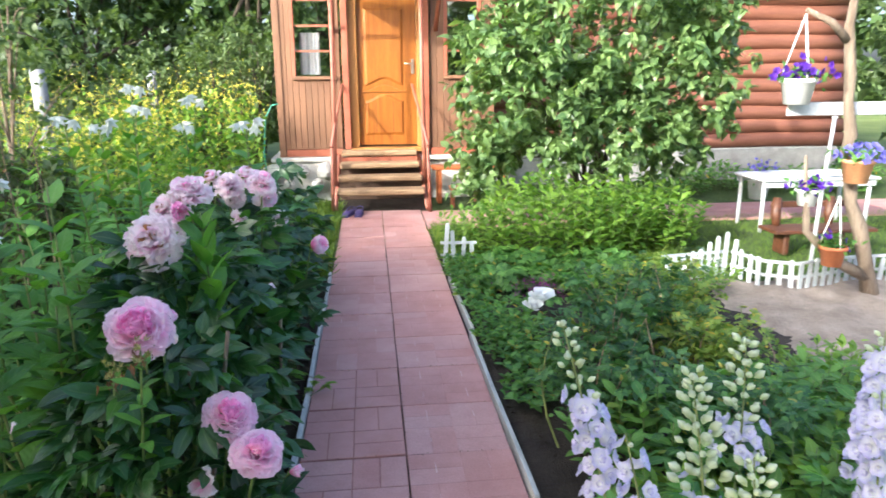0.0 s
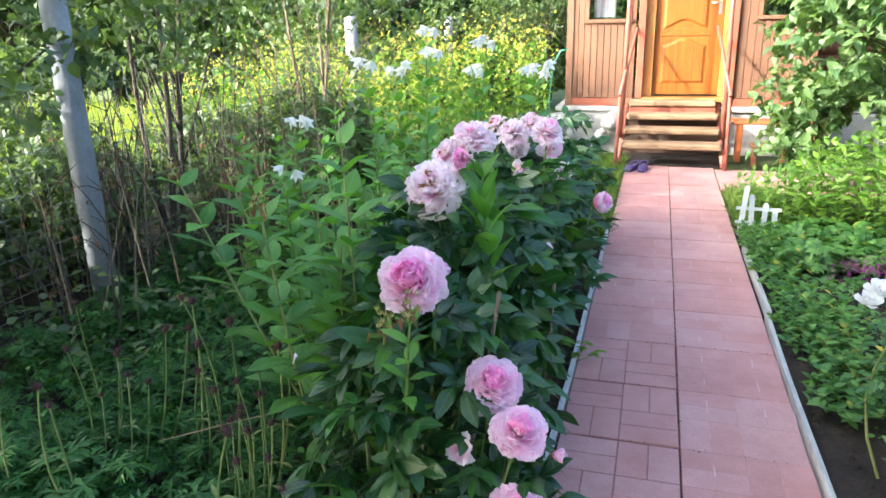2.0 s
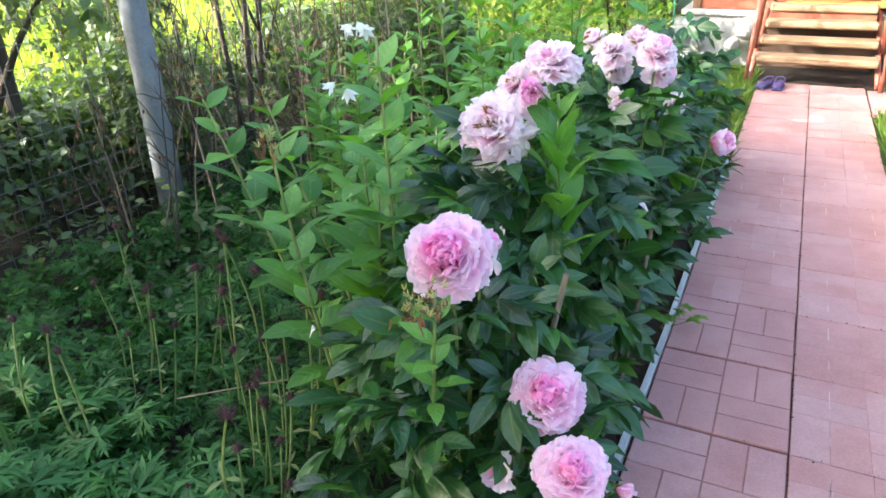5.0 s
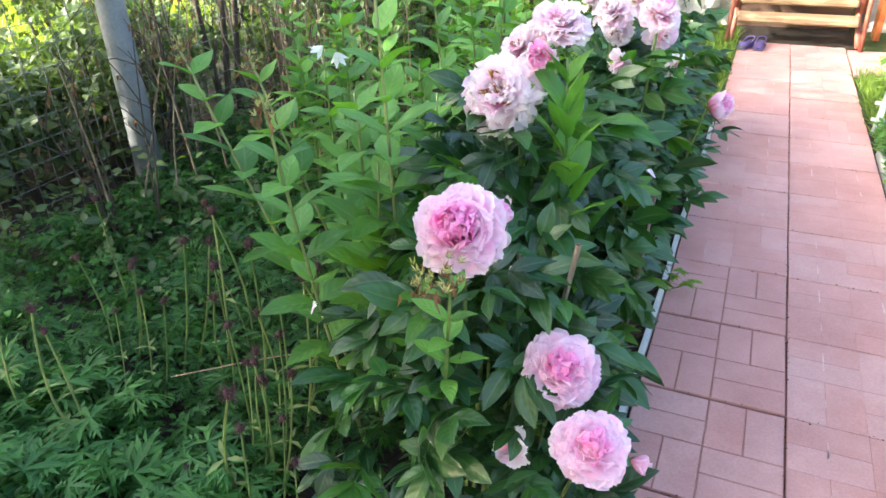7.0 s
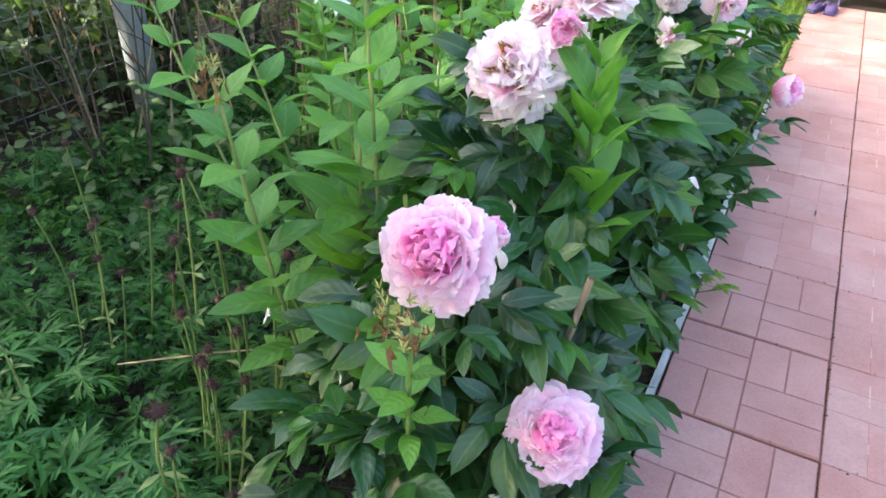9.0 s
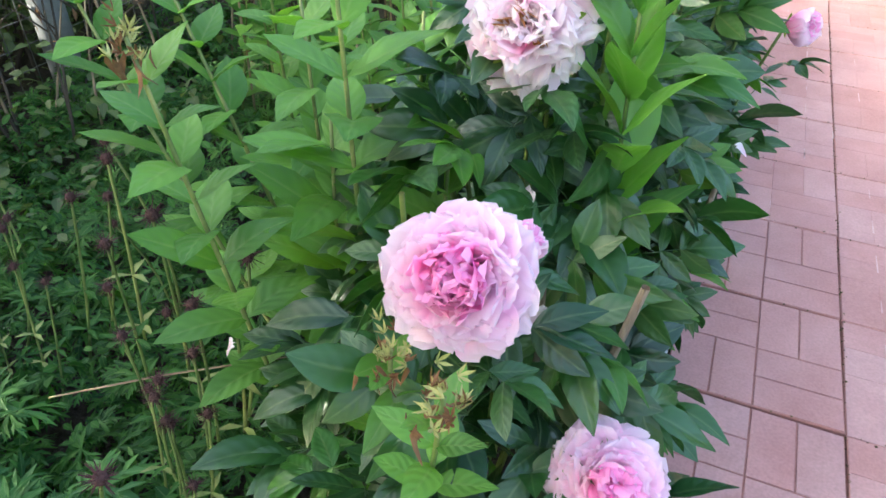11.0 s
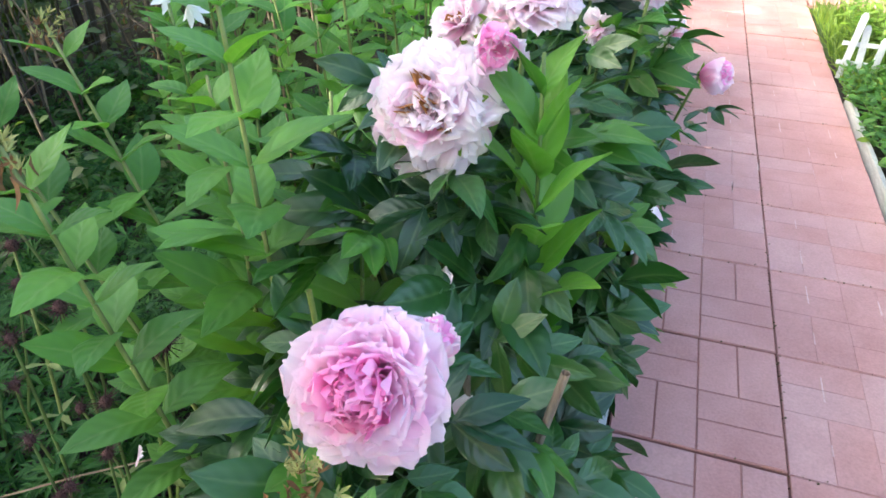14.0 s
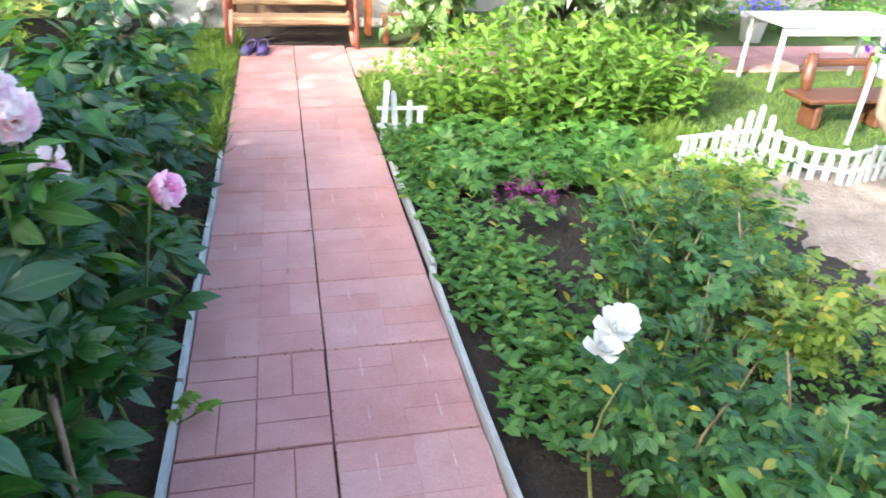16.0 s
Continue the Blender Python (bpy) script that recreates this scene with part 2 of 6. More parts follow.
M = {
    "soil": solid("soil", (0.018, 0.013, 0.010), (0.055, 0.040, 0.030), 6, 0.95, relief=1.0, depth=0.02, fine=60),
    "dry_soil": solid("dry_soil", (0.22, 0.175, 0.14), (0.38, 0.31, 0.255), 5, 0.95, relief=0.9, depth=0.02, fine=50),
    "meadow": solid("meadow", (0.10, 0.15, 0.03), (0.22, 0.26, 0.07), 0.8, 0.9, relief=0.8, depth=0.03, fine=30),
    "lawn": solid("lawn", (0.03, 0.06, 0.012), (0.07, 0.11, 0.02), 4, 0.9, relief=0.8, depth=0.03, fine=50),
    "slab_base": solid("slab_base", (0.24, 0.10, 0.085), (0.38, 0.19, 0.165), 9, 0.9, fine=120),
    "slab_worn": solid("slab_worn", (0.45, 0.215, 0.185), (0.61, 0.37, 0.33), 9, 0.9, fine=100, where="Position"),
    "brick": solid("brick", (0.40, 0.193, 0.178), (0.52, 0.294, 0.276), 2.3, 0.75, relief=0.3, depth=0.003, fine=120, per_object=0.06, where="Position"),
    "brick_grey": solid("brick_grey", (0.42, 0.222, 0.208), (0.54, 0.33, 0.316), 2.3, 0.75, relief=0.3, depth=0.003, fine=120, per_object=0.06, where="Position"),
    "mortar": solid("mortar", (0.46, 0.29, 0.275), (0.62, 0.46, 0.44), 20, 0.95, fine=150),
    "edging": solid("edging", (0.33, 0.34, 0.33), (0.62, 0.63, 0.61), 7, 0.8, stretch=(4, 0.6, 4), fine=60),
    "siding": solid("siding", (0.165, 0.078, 0.042), (0.26, 0.130, 0.070), 5, 0.6, stretch=(3, 3, 0.35), fine=60, per_object=0.25),
    "trim_red": solid("trim_red", (0.26, 0.075, 0.04), (0.38, 0.12, 0.07), 5, 0.5, fine=60),
    "log": solid("log", (0.165, 0.060, 0.038), (0.25, 0.098, 0.060), 3, 0.6, stretch=(0.3, 3, 3), fine=40, per_object=0.2),
    "door_wood": solid("door_wood", (0.22, 0.068, 0.009), (0.33, 0.120, 0.018), 4, 0.35, stretch=(4, 4, 0.4), fine=40, relief=0.15),
    "door_frame": solid("door_frame", (0.38, 0.16, 0.04), (0.50, 0.24, 0.07), 4, 0.4, stretch=(4, 4, 0.4), fine=40, relief=0.15),
    "step_wood": solid("step_wood", (0.20, 0.12, 0.065), (0.42, 0.28, 0.16), 6, 0.8, stretch=(0.5, 5, 5), fine=50, per_object=0.2),
    # dark brown for the board behind the treads, holding the shade of the gaps
    "step_gap_dark": solid("step_gap_dark", (0.05, 0.028, 0.02), (0.12, 0.065, 0.04), 6, 0.7, stretch=(0.5, 4, 4), fine=50),
    "bench_brown": solid("bench_brown", (0.05, 0.018, 0.009), (0.12, 0.045, 0.02), 6, 0.5, stretch=(0.5, 4, 4), fine=50),
    "brown_wood": solid("brown_wood", (0.10, 0.03, 0.014), (0.21, 0.07, 0.028), 6, 0.45, stretch=(0.5, 4, 4), fine=50),
    "orange_wood": solid("orange_wood", (0.30, 0.08, 0.022), (0.44, 0.135, 0.04), 6, 0.5, fine=50),
    "rail_paint": solid("rail_paint", (0.24, 0.075, 0.05), (0.36, 0.13, 0.085), 8, 0.5, fine=70),
    "stone": solid("stone", (0.40, 0.385, 0.35), (0.68, 0.66, 0.62), 3.5, 0.9, relief=0.8, depth=0.02, fine=30),
    "white_paint": solid("white_paint", (0.50, 0.53, 0.57), (0.70, 0.72, 0.75), 9, 0.5, fine=60, per_object=0.12),
    "fence_white": solid("fence_white", (0.38, 0.42, 0.43), (0.58, 0.61, 0.62), 9, 0.7, fine=60, per_object=0.15),
    "asbestos": solid("asbestos", (0.19, 0.20, 0.215), (0.31, 0.32, 0.335), 5, 0.85, relief=0.4, fine=60),
    "bark": solid("bark", (0.035, 0.027, 0.02), (0.12, 0.095, 0.07), 10, 0.95, relief=1.0, depth=0.02, stretch=(1, 1, 0.25), fine=60),
    "grey_bark": solid("grey_bark", (0.12, 0.085, 0.06), (0.30, 0.235, 0.175), 10, 0.95, relief=1.0, depth=0.02, stretch=(1, 1, 0.25), fine=50),
    "stem": solid("stem", (0.07, 0.12, 0.025), (0.17, 0.24, 0.06), 12, 0.6, fine=80),
    "pale_stem": solid("pale_stem", (0.13, 0.18, 0.05), (0.27, 0.30, 0.10), 12, 0.6, fine=80),
    "dry_calyx": solid("dry_calyx", (0.26, 0.28, 0.08), (0.50, 0.46, 0.17), 40, 0.7, fine=120),
    "stalk": solid("stalk", (0.12, 0.19, 0.04), (0.30, 0.33, 0.10), 14, 0.6, fine=80),
    "dry_stem": solid("dry_stem", (0.16, 0.11, 0.065), (0.34, 0.26, 0.17), 12, 0.8, fine=80),
    "seed_head": solid("seed_head", (0.045, 0.018, 0.018), (0.13, 0.055, 0.05), 40, 0.9, relief=1.0, depth=0.01, fine=200),
    "terracotta": solid("terracotta", (0.42, 0.13, 0.05), (0.58, 0.21, 0.09), 6, 0.8, fine=70),
    "orange_pot": solid("orange_pot", (0.58, 0.27, 0.12), (0.70, 0.37, 0.18), 6, 0.6, fine=70),
    "white_plastic": solid("white_plastic", (0.74, 0.75, 0.75), (0.82, 0.82, 0.82), 4, 0.4, fine=60, relief=0.05),
    "wire": solid("wire", (0.10, 0.10, 0.10), (0.22, 0.22, 0.21), 30, 0.6, metal=0.5, fine=100),
    "hose": solid("hose", (0.05, 0.25, 0.16), (0.10, 0.36, 0.24), 10, 0.4, fine=60, relief=0.05),
    "rubber": solid("rubber", (0.045, 0.03, 0.11), (0.085, 0.06, 0.18), 10, 0.55, fine=60),
    "metal": solid("metal", (0.45, 0.45, 0.44), (0.65, 0.65, 0.64), 10, 0.35, metal=1.0, fine=60, relief=0.05),
    "iron": solid("iron", (0.02, 0.02, 0.022), (0.05, 0.05, 0.05), 10, 0.5, metal=0.6, fine=60),
    "concrete": solid("concrete", (0.22, 0.21, 0.20), (0.36, 0.35, 0.33), 4, 0.9, fine=50),
    "moss": solid("moss", (0.05, 0.045, 0.02), (0.12, 0.10, 0.04), 30, 0.95, fine=100),
    "roof": solid("roof", (0.13, 0.13, 0.13), (0.24, 0.24, 0.24), 3, 0.8, fine=30),
    "interior": solid("interior", (0.10, 0.07, 0.05), (0.2, 0.15, 0.10), 2, 0.9, fine=30),
    "cloth": solid("cloth", (0.62, 0.66, 0.70), (0.80, 0.82, 0.84), 4, 0.9, fine=80),
    "withered": solid("withered", (0.10, 0.045, 0.02), (0.28, 0.14, 0.055), 30, 0.9, fine=100),
    "brown_petal": solid("brown_petal", (0.32, 0.12, 0.035), (0.56, 0.28, 0.10), 30, 0.9, fine=100),
    "peony_leaf": leaf_material("peony_leaf", (0.008, 0.043, 0.012), (0.028, 0.096, 0.017), 0.36, 0.16, 0.14, source="object", sheen=0.62),
    "peony_leaf_fresh": leaf_material("peony_leaf_fresh", (0.035, 0.125, 0.018), (0.09, 0.21, 0.030), 0.36, 0.26, 0.16, source="object", sheen=0.4),
    "phlox_leaf": leaf_material("phlox_leaf", (0.060, 0.175, 0.030), (0.135, 0.30, 0.048), 0.5, 0.3, 0.35),
    "phlox_leaf_near": leaf_material("phlox_leaf_near", (0.060, 0.175, 0.030), (0.135, 0.30, 0.048), 0.5, 0.3, 0.16, source="object", relief=0.25),
    "geranium_leaf": leaf_material("geranium_leaf", (0.014, 0.068, 0.014), (0.055, 0.160, 0.026), 0.55, 0.25, 0.2, sheen=0.3),
    "cut_leaf": leaf_material("cut_leaf", (0.030, 0.125, 0.028), (0.10, 0.25, 0.055), 0.5, 0.25, 0.25, sheen=0.4),
    "bed_leaf": leaf_material("bed_leaf", (0.045, 0.135, 0.030), (0.125, 0.26, 0.055), 0.5, 0.3, 0.25, yellow=0.02),
    "rose_leaf": leaf_material("rose_leaf", (0.018, 0.070, 0.020), (0.065, 0.155, 0.038), 0.42, 0.22, 0.22, yellow=0.05, sheen=0.4),
    # yellowing rose leaves, with sunlight on them put into the brighter colour
    "rose_leaf_pale_sunlit": leaf_material("rose_leaf_pale_sunlit", (0.085, 0.165, 0.030), (0.22, 0.30, 0.060), 0.45, 0.3, 0.22, yellow=0.14, sheen=0.4),
    "lilac_leaf": leaf_material("lilac_leaf", (0.062, 0.122, 0.044), (0.165, 0.25, 0.09), 0.36, 0.28, 0.3),
    "bright_leaf": leaf_material("bright_leaf", (0.062, 0.150, 0.018), (0.18, 0.30, 0.042), 0.5, 0.35, 0.25),
    "tree_leaf": leaf_material("tree_leaf", (0.040, 0.074, 0.026), (0.105, 0.155, 0.052), 0.5, 0.3, 0.1),
    "far_leaf": leaf_material("far_leaf", (0.030, 0.065, 0.02), (0.085, 0.14, 0.038), 0.6, 0.25, 0.0),
    "grass_leaf": leaf_material("grass_leaf", (0.055, 0.12, 0.015), (0.16, 0.24, 0.035), 0.5, 0.35, 0.1),
    "meadow_grass": leaf_material("meadow_grass", (0.15, 0.22, 0.03), (0.30, 0.34, 0.07), 0.6, 0.4, 0.0),
    "yellow_flower": petal_material("yellow_flower", (0.70, 0.60, 0.06), (0.82, 0.77, 0.16), 0.3, "island"),
    "white_flower": petal_material("white_flower", (0.74, 0.78, 0.70), (0.84, 0.84, 0.84), 0.4, "island"),
    "peony_inner": petal_material("peony_inner", (0.98, 0.16, 0.52), (0.99, 0.46, 0.76), 0.5),
    "peony_outer": petal_material("peony_outer", (0.98, 0.34, 0.66), (0.99, 0.78, 0.90), 0.5),
    "peony_faded": petal_material("peony_faded", (0.96, 0.62, 0.76), (0.97, 0.87, 0.91), 0.5),
    "delphinium": petal_material("delphinium", (0.78, 0.78, 0.78), (0.50, 0.47, 0.78), 0.35, "island"),
    "delphinium_bud": petal_material("delphinium_bud", (0.42, 0.52, 0.27), (0.66, 0.72, 0.55), 0.3, "island"),
    "purple_flower": petal_material("purple_flower", (0.045, 0.010, 0.19), (0.09, 0.025, 0.31), 0.3, "island"),
    "magenta_flower": petal_material("magenta_flower", (0.22, 0.02, 0.17), (0.36, 0.06, 0.28), 0.3, "island"),
    "blue_flower": petal_material("blue_flower", (0.10, 0.09, 0.40), (0.19, 0.18, 0.54), 0.3, "island"),
}
glass, nt_, b_ = material("glass", 0.03)
b_.inputs["Base Color"].default_value = (0.95, 0.97, 0.96, 1)
b_.inputs["Transmission Weight"].default_value = 1.0
b_.inputs["IOR"].default_value = 1.45
M["glass"] = glass


# ---- geometry helpers ----
def quads(name, verts, faces, uvs=None, mat=None, smooth=False):
    """A mesh made of quads only, quickly."""
    verts, faces = np.asarray(verts, dtype=np.float32), np.asarray(faces, dtype=np.int32)
    me = bpy.data.meshes.new(name)
    me.vertices.add(len(verts))
    me.vertices.foreach_set("co", verts.ravel())
    me.loops.add(faces.size)
    me.loops.foreach_set("vertex_index", faces.ravel())
    me.polygons.add(len(faces))
    me.polygons.foreach_set("loop_start", np.arange(0, faces.size, 4, dtype=np.int32))
    if uvs is not None:
        layer = me.uv_layers.new(name="UVMap")
        layer.data.foreach_set("uv", np.asarray(uvs, dtype=np.float32)[faces.ravel()].ravel())
    me.polygons.foreach_set("use_smooth", np.full(len(faces), bool(smooth)))
    me.update(calc_edges=True)
    if mat:
        me.materials.append(M[mat])
    return me


class Shape:
    """Vertices, quads and UVs that can be joined and set out many times."""

    def __init__(self, v, f, uv):
        self.v, self.f, self.uv = np.asarray(v, float), np.asarray(f, int), np.asarray(uv, float)

    def moved(self, m):
        m = np.asarray(m, float)
        return Shape(self.v @ m[:3, :3].T + m[:3, 3], self.f, self.uv)

    def mesh(self, name, mat, smooth=True):
        return quads(name, self.v, self.f, self.uv, mat, smooth)


def joined(shapes):
    n, vs, fs, us = 0, [], [], []
    for s in shapes:
        vs.append(s.v), fs.append(s.f + n), us.append(s.uv)
        n += len(s.v)
    return Shape(np.concatenate(vs), np.concatenate(fs), np.concatenate(us))


def leaf(segments, width, fold=0.25, droop=0.25, peak=0.8, wave=0.0):
    """A leaf of length 1 along +y: two halves folded on the midrib, bending down to its tip."""
    v, f, uv = [], [], []
    for i in range(segments + 1):
        t = i / segments
        w = max(0.012, width * math.sin(math.pi * min(0.985, 0.03 + 0.97 * t) ** peak))
        z = -droop * t * t
        k = wave * math.sin(t * 9)
        v += [(-w, t, z + fold * w + k), (0, t, z), (w, t, z + fold * w - k)]
        uv += [(0, t), (0.5, t), (1, t)]
        if i:
            a = 3 * (i - 1)
            f += [(a, a + 1, a + 4, a + 3), (a + 1, a + 2, a + 5, a + 4)]
    return Shape(v, f, uv)


def petal(n, width, cup=0.35, ruffle=0.06, curl=0.2, seed=0):
    """A broad ruffled petal of length 1 along +y: spoon-shaped, frilled and notched at its rim."""
    rng = random.Random(seed)
    ph = [rng.uniform(0, 6.3) for _ in range(6)]
    m = n + 8 if n > 5 else n
    v, f, uv = [], [], []
    for i in range(n + 1):
        t = i / n
        w = width * (0.22 + 0.78 * math.sin(math.pi * 0.5 * min(1, t * 1.3)) ** 0.9) * math.sqrt(1 - (max(0, t - 0.45) / 0.59) ** 4)
        for j in range(m + 1):
            s = 2 * j / m - 1
            edge = t * t
            rim = max(abs(s) ** 3, t ** 3) * t
            x = s * w + 0.03 * rim * math.sin(7 * t + ph[3])
            y = t - edge * 0.06 * s ** 4 + edge * ruffle * 0.45 * math.sin(5 * s + ph[0]) + t ** 6 * (0.022 * math.sin(14 * s + ph[1]) - 0.03 * math.cos(5 * s + ph[4]))
            z = cup * t * t - curl * max(0, t - 0.7) ** 2 * 5 + 0.30 * w * s * s + rim * ruffle * (0.8 * math.sin(6 * s + ph[2] + 2 * t) + 0.55 * math.sin(12 * s + ph[5]))
            v.append((x, y, z)), uv.append((j / m, t))
            if i and j:
                a = (i - 1) * (m + 1) + j - 1
                f.append((a, a + 1, a + m + 2, a + m + 1))
    return Shape(v, f, uv)


def oval_leaf(segments, width, arch=0.25, droop=0.2, blunt=0.7, wave=0.0, skew=0.0):
    """An elliptic leaf of length 1 along +y whose blade arches to both sides of a sunken midrib."""
    v, f, uv = [], [], []
    for i in range(segments + 1):
        t = i / segments
        w = max(0.006, width * math.sin(math.pi * min(0.995, 0.02 + 0.98 * t) ** 0.88) ** blunt)
        z, bend = -droop * t * t, skew * math.sin(2.2 * t)
        for s in (-1, -0.55, 0, 0.55, 1):
            v.append((s * w + bend, t, z + arch * w * (1.5 * abs(s) - abs(s) ** 2.4) + wave * abs(s) * math.sin(8 * t + 1.7 * s)))
            uv.append((0.5 + 0.5 * s, t))
        if i:
            a = 5 * (i - 1)
            f += [(a + k, a + k + 1, a + k + 6, a + k + 5) for k in range(4)]
    return Shape(v, f, uv)


def tube_shape(points, radii, sides=6):
    """A round bar along points with its own radius at each."""
    pts = [Vector(p) for p in points]
    v, f, uv = [], [], []
    side = None
    for i, p in enumerate(pts):
        d = (pts[min(i + 1, len(pts) - 1)] - pts[max(i - 1, 0)]).normalized()
        if side is None:
            side = d.orthogonal().normalized()
        side = (side - d * side.dot(d)).normalized()
        other = d.cross(side)
        for k in range(sides):
            a = 2 * math.pi * k / sides
            v.append(p + (side * math.cos(a) + other * math.sin(a)) * radii[i])
            uv.append((k / sides, i / max(1, len(pts) - 1)))
        if i:
            for k in range(sides):
                a, b = (i - 1) * sides + k, (i - 1) * sides + (k + 1) % sides
                f.append((a, b, b + sides, a + sides))
    tip = len(v)
    for c, ring in ((pts[0], 0), (pts[-1], (len(pts) - 1) * sides)):
        if sides % 2 == 0:
            v.append(c), uv.append((0.5, 0.5))
            for k in range(0, sides, 2):
                q = (len(v) - 1, ring + k, ring + (k + 1) % sides, ring + (k + 2) % sides)
                f.append(q if ring else q[::-1])
    return Shape(v, f, uv)


def part(name, data, material_name, parent, label="", pos=None):
    """Links one mesh (a Shape, a bmesh or a mesh) as ONE object under a thing or part."""
    if isinstance(data, Shape):
        data = data.mesh(name, material_name)
    elif isinstance(data, bmesh.types.BMesh):
        me = bpy.data.meshes.new(name)
        data.to_mesh(me)
        data.free()
        me.materials.append(M[material_name])
        data = me
    ob = new(name, data)
    ob.parent = parent
    if pos is not None:
        ob.matrix_basis = pos
    if label:
        ob["label"] = label
    return ob


def thing(name, label, category, at=(0, 0, 0), group="", kind="", turn=0):
    ob = new(name)
    ob.empty_display_size = 0.1
    ob.matrix_basis = pose(*at, 0, 0, turn)
    return tagged(ob, label, category, group, kind)


def box(x0, x1, y0, y1, z0, z1, bevel=0.0, bm=None):
    """A box with bevelled edges, as a bmesh."""
    bm = bm or bmesh.new()
    m = pose((x0 + x1) / 2, (y0 + y1) / 2, (z0 + z1) / 2) @ Matrix.Diagonal((x1 - x0, y1 - y0, z1 - z0, 1))
    r = bmesh.ops.create_cube(bm, size=1, matrix=m)
    if bevel:
        edges = {e for v in r["verts"] for e in v.link_edges}
        bmesh.ops.bevel(bm, geom=list(edges), offset=bevel, segments=1, affect="EDGES")
    return bm


def boxes(*list_of):
    bm = bmesh.new()
    for b in list_of:
        box(*b, bm=bm)
    return bm


def lathe(profile, sides=20):
    """A turned shape from (radius, height) pairs."""
    v, f, uv = [], [], []
    for i, (r, z) in enumerate(profile):
        for k in range(sides):
            a = 2 * math.pi * k / sides
            v.append((r * math.cos(a), r * math.sin(a), z)), uv.append((k / sides, i / len(profile)))
            if i:
                p, q = (i - 1) * sides + k, (i - 1) * sides + (k + 1) % sides
                f.append((p, q, q + sides, p + sides))
    return Shape(v, f, uv)


def frames_of(pos, along, up, size):
    """Stacks of 4 x 4 matrices: y along each leaf, z its upper side."""
    along = along / np.linalg.norm(along, axis=1, keepdims=True)
    x = np.cross(along, up)
    x /= np.linalg.norm(x, axis=1, keepdims=True) + 1e-9
    z = np.cross(x, along)
    m = np.zeros((len(pos), 4, 4))
    s = size[:, None]
    m[:, :3, 0], m[:, :3, 1], m[:, :3, 2], m[:, :3, 3], m[:, 3, 3] = x * s, along * s, z * s, pos, 1
    return m


def scattered(shapes, mats):
    """One Shape out of many copies of a few."""
    mats = np.asarray(mats)
    out = []
    for i, s in enumerate(shapes):
        ms = mats[i::len(shapes)]
        if not len(ms):
            continue
        v = np.einsum("nij,vj->nvi", ms[:, :3, :3], s.v) + ms[:, None, :3, 3]
        f = s.f[None] + (np.arange(len(ms)) * len(s.v))[:, None, None]
        out.append(Shape(v.reshape(-1, 3), f.reshape(-1, 4), np.tile(s.uv, (len(ms), 1))))
    return joined(out)


def around(rng, n, axis, spread):
    """n directions about an axis, scattered."""
    d = np.tile(np.asarray(axis, float), (n, 1)) + rng.normal(0, spread, (n, 3))
    return d / np.linalg.norm(d, axis=1, keepdims=True)


def crown_frames(rng, blobs, twigs, per_twig, size, lift=0.15, reach=0.28, shell=0.55):
    """Leaf poses in clusters on twig ends that fill the outer part of some ellipsoids."""
    out = []
    weight = np.array([b[1][0] * b[1][1] + b[1][0] * b[1][2] for b in blobs])
    counts = np.maximum(1, (twigs * weight / weight.sum()).astype(int))
    for (c, r), n in zip(blobs, counts):
        d = rng.normal(0, 1, (n, 3))
        d /= np.linalg.norm(d, axis=1, keepdims=True)
        rad = shell + (1.08 - shell) * rng.random((n, 1)) ** 0.6
        tips = np.asarray(c) + d * rad * np.asarray(r)
        for tip, out_d in zip(tips, d):
            axis = out_d + rng.normal(0, 0.45, 3) + (0, 0, lift)
            axis /= np.linalg.norm(axis)
            t = rng.random((per_twig, 1))
            pos = tip - axis * reach * t + rng.normal(0, 0.02, (per_twig, 3))
            al = axis * 0.5 + rng.normal(0, 0.75, (per_twig, 3)) - (0, 0, 0.2)
            up = rng.normal(0, 0.45, (per_twig, 3)) + (0, 0, 1) + out_d * 0.3
            out.append(frames_of(pos, al, up, size * rng.uniform(0.6, 1.2, per_twig)))
    return np.concatenate(out)


LEAF_FAR = [leaf(2, 0.30, 0.3, 0.2), leaf(2, 0.36, 0.2, 0.35, 0.7)]
LEAF_MID = [leaf(3, 0.34, 0.3, 0.25, 0.7), leaf(3, 0.30, 0.2, 0.4, 0.75), leaf(3, 0.36, 0.35, 0.1, 0.7)]


# ---- ground ----
def sheet(name, x0, x1, y0, y1, nx, ny, mat, height):
    v, f, uv = [], [], []
    for j in range(ny + 1):
        for i in range(nx + 1):
            x, y = x0 + (x1 - x0) * i / nx, y0 + (y1 - y0) * j / ny
            v.append((x, y, height(x, y))), uv.append((i / nx, j / ny))
            if i and j:
                a = (j - 1) * (nx + 1) + i - 1
                f.append((a, a + 1, a + nx + 2, a + nx + 1))
    return new(name, quads(name, v, f, uv, mat, True))


def lumps(x, y):
    return 0.025 * noise.noise((x * 3, y * 3, 0)) + 0.012 * noise.noise((x * 11, y * 11, 4))


ground = new("ground", bpy.data.meshes.new("ground"))
bm = box(-400, 400, -300, 500, -1.0, -0.10)
bm.to_mesh(ground.data), bm.free()
ground.data.materials.append(M["meadow"])
tagged(ground, "bright green meadow reaching to the woods", "meadow", kind="structure")
tagged(sheet("flower_bed_soil", -6.0, 0.0, -5.0, 7.0, 60, 120, "soil", lambda x, y: -0.045 + lumps(x, y) * (1 if x < -0.6 else 0.4)), "dark damp garden soil under the plants", "soil", kind="structure")
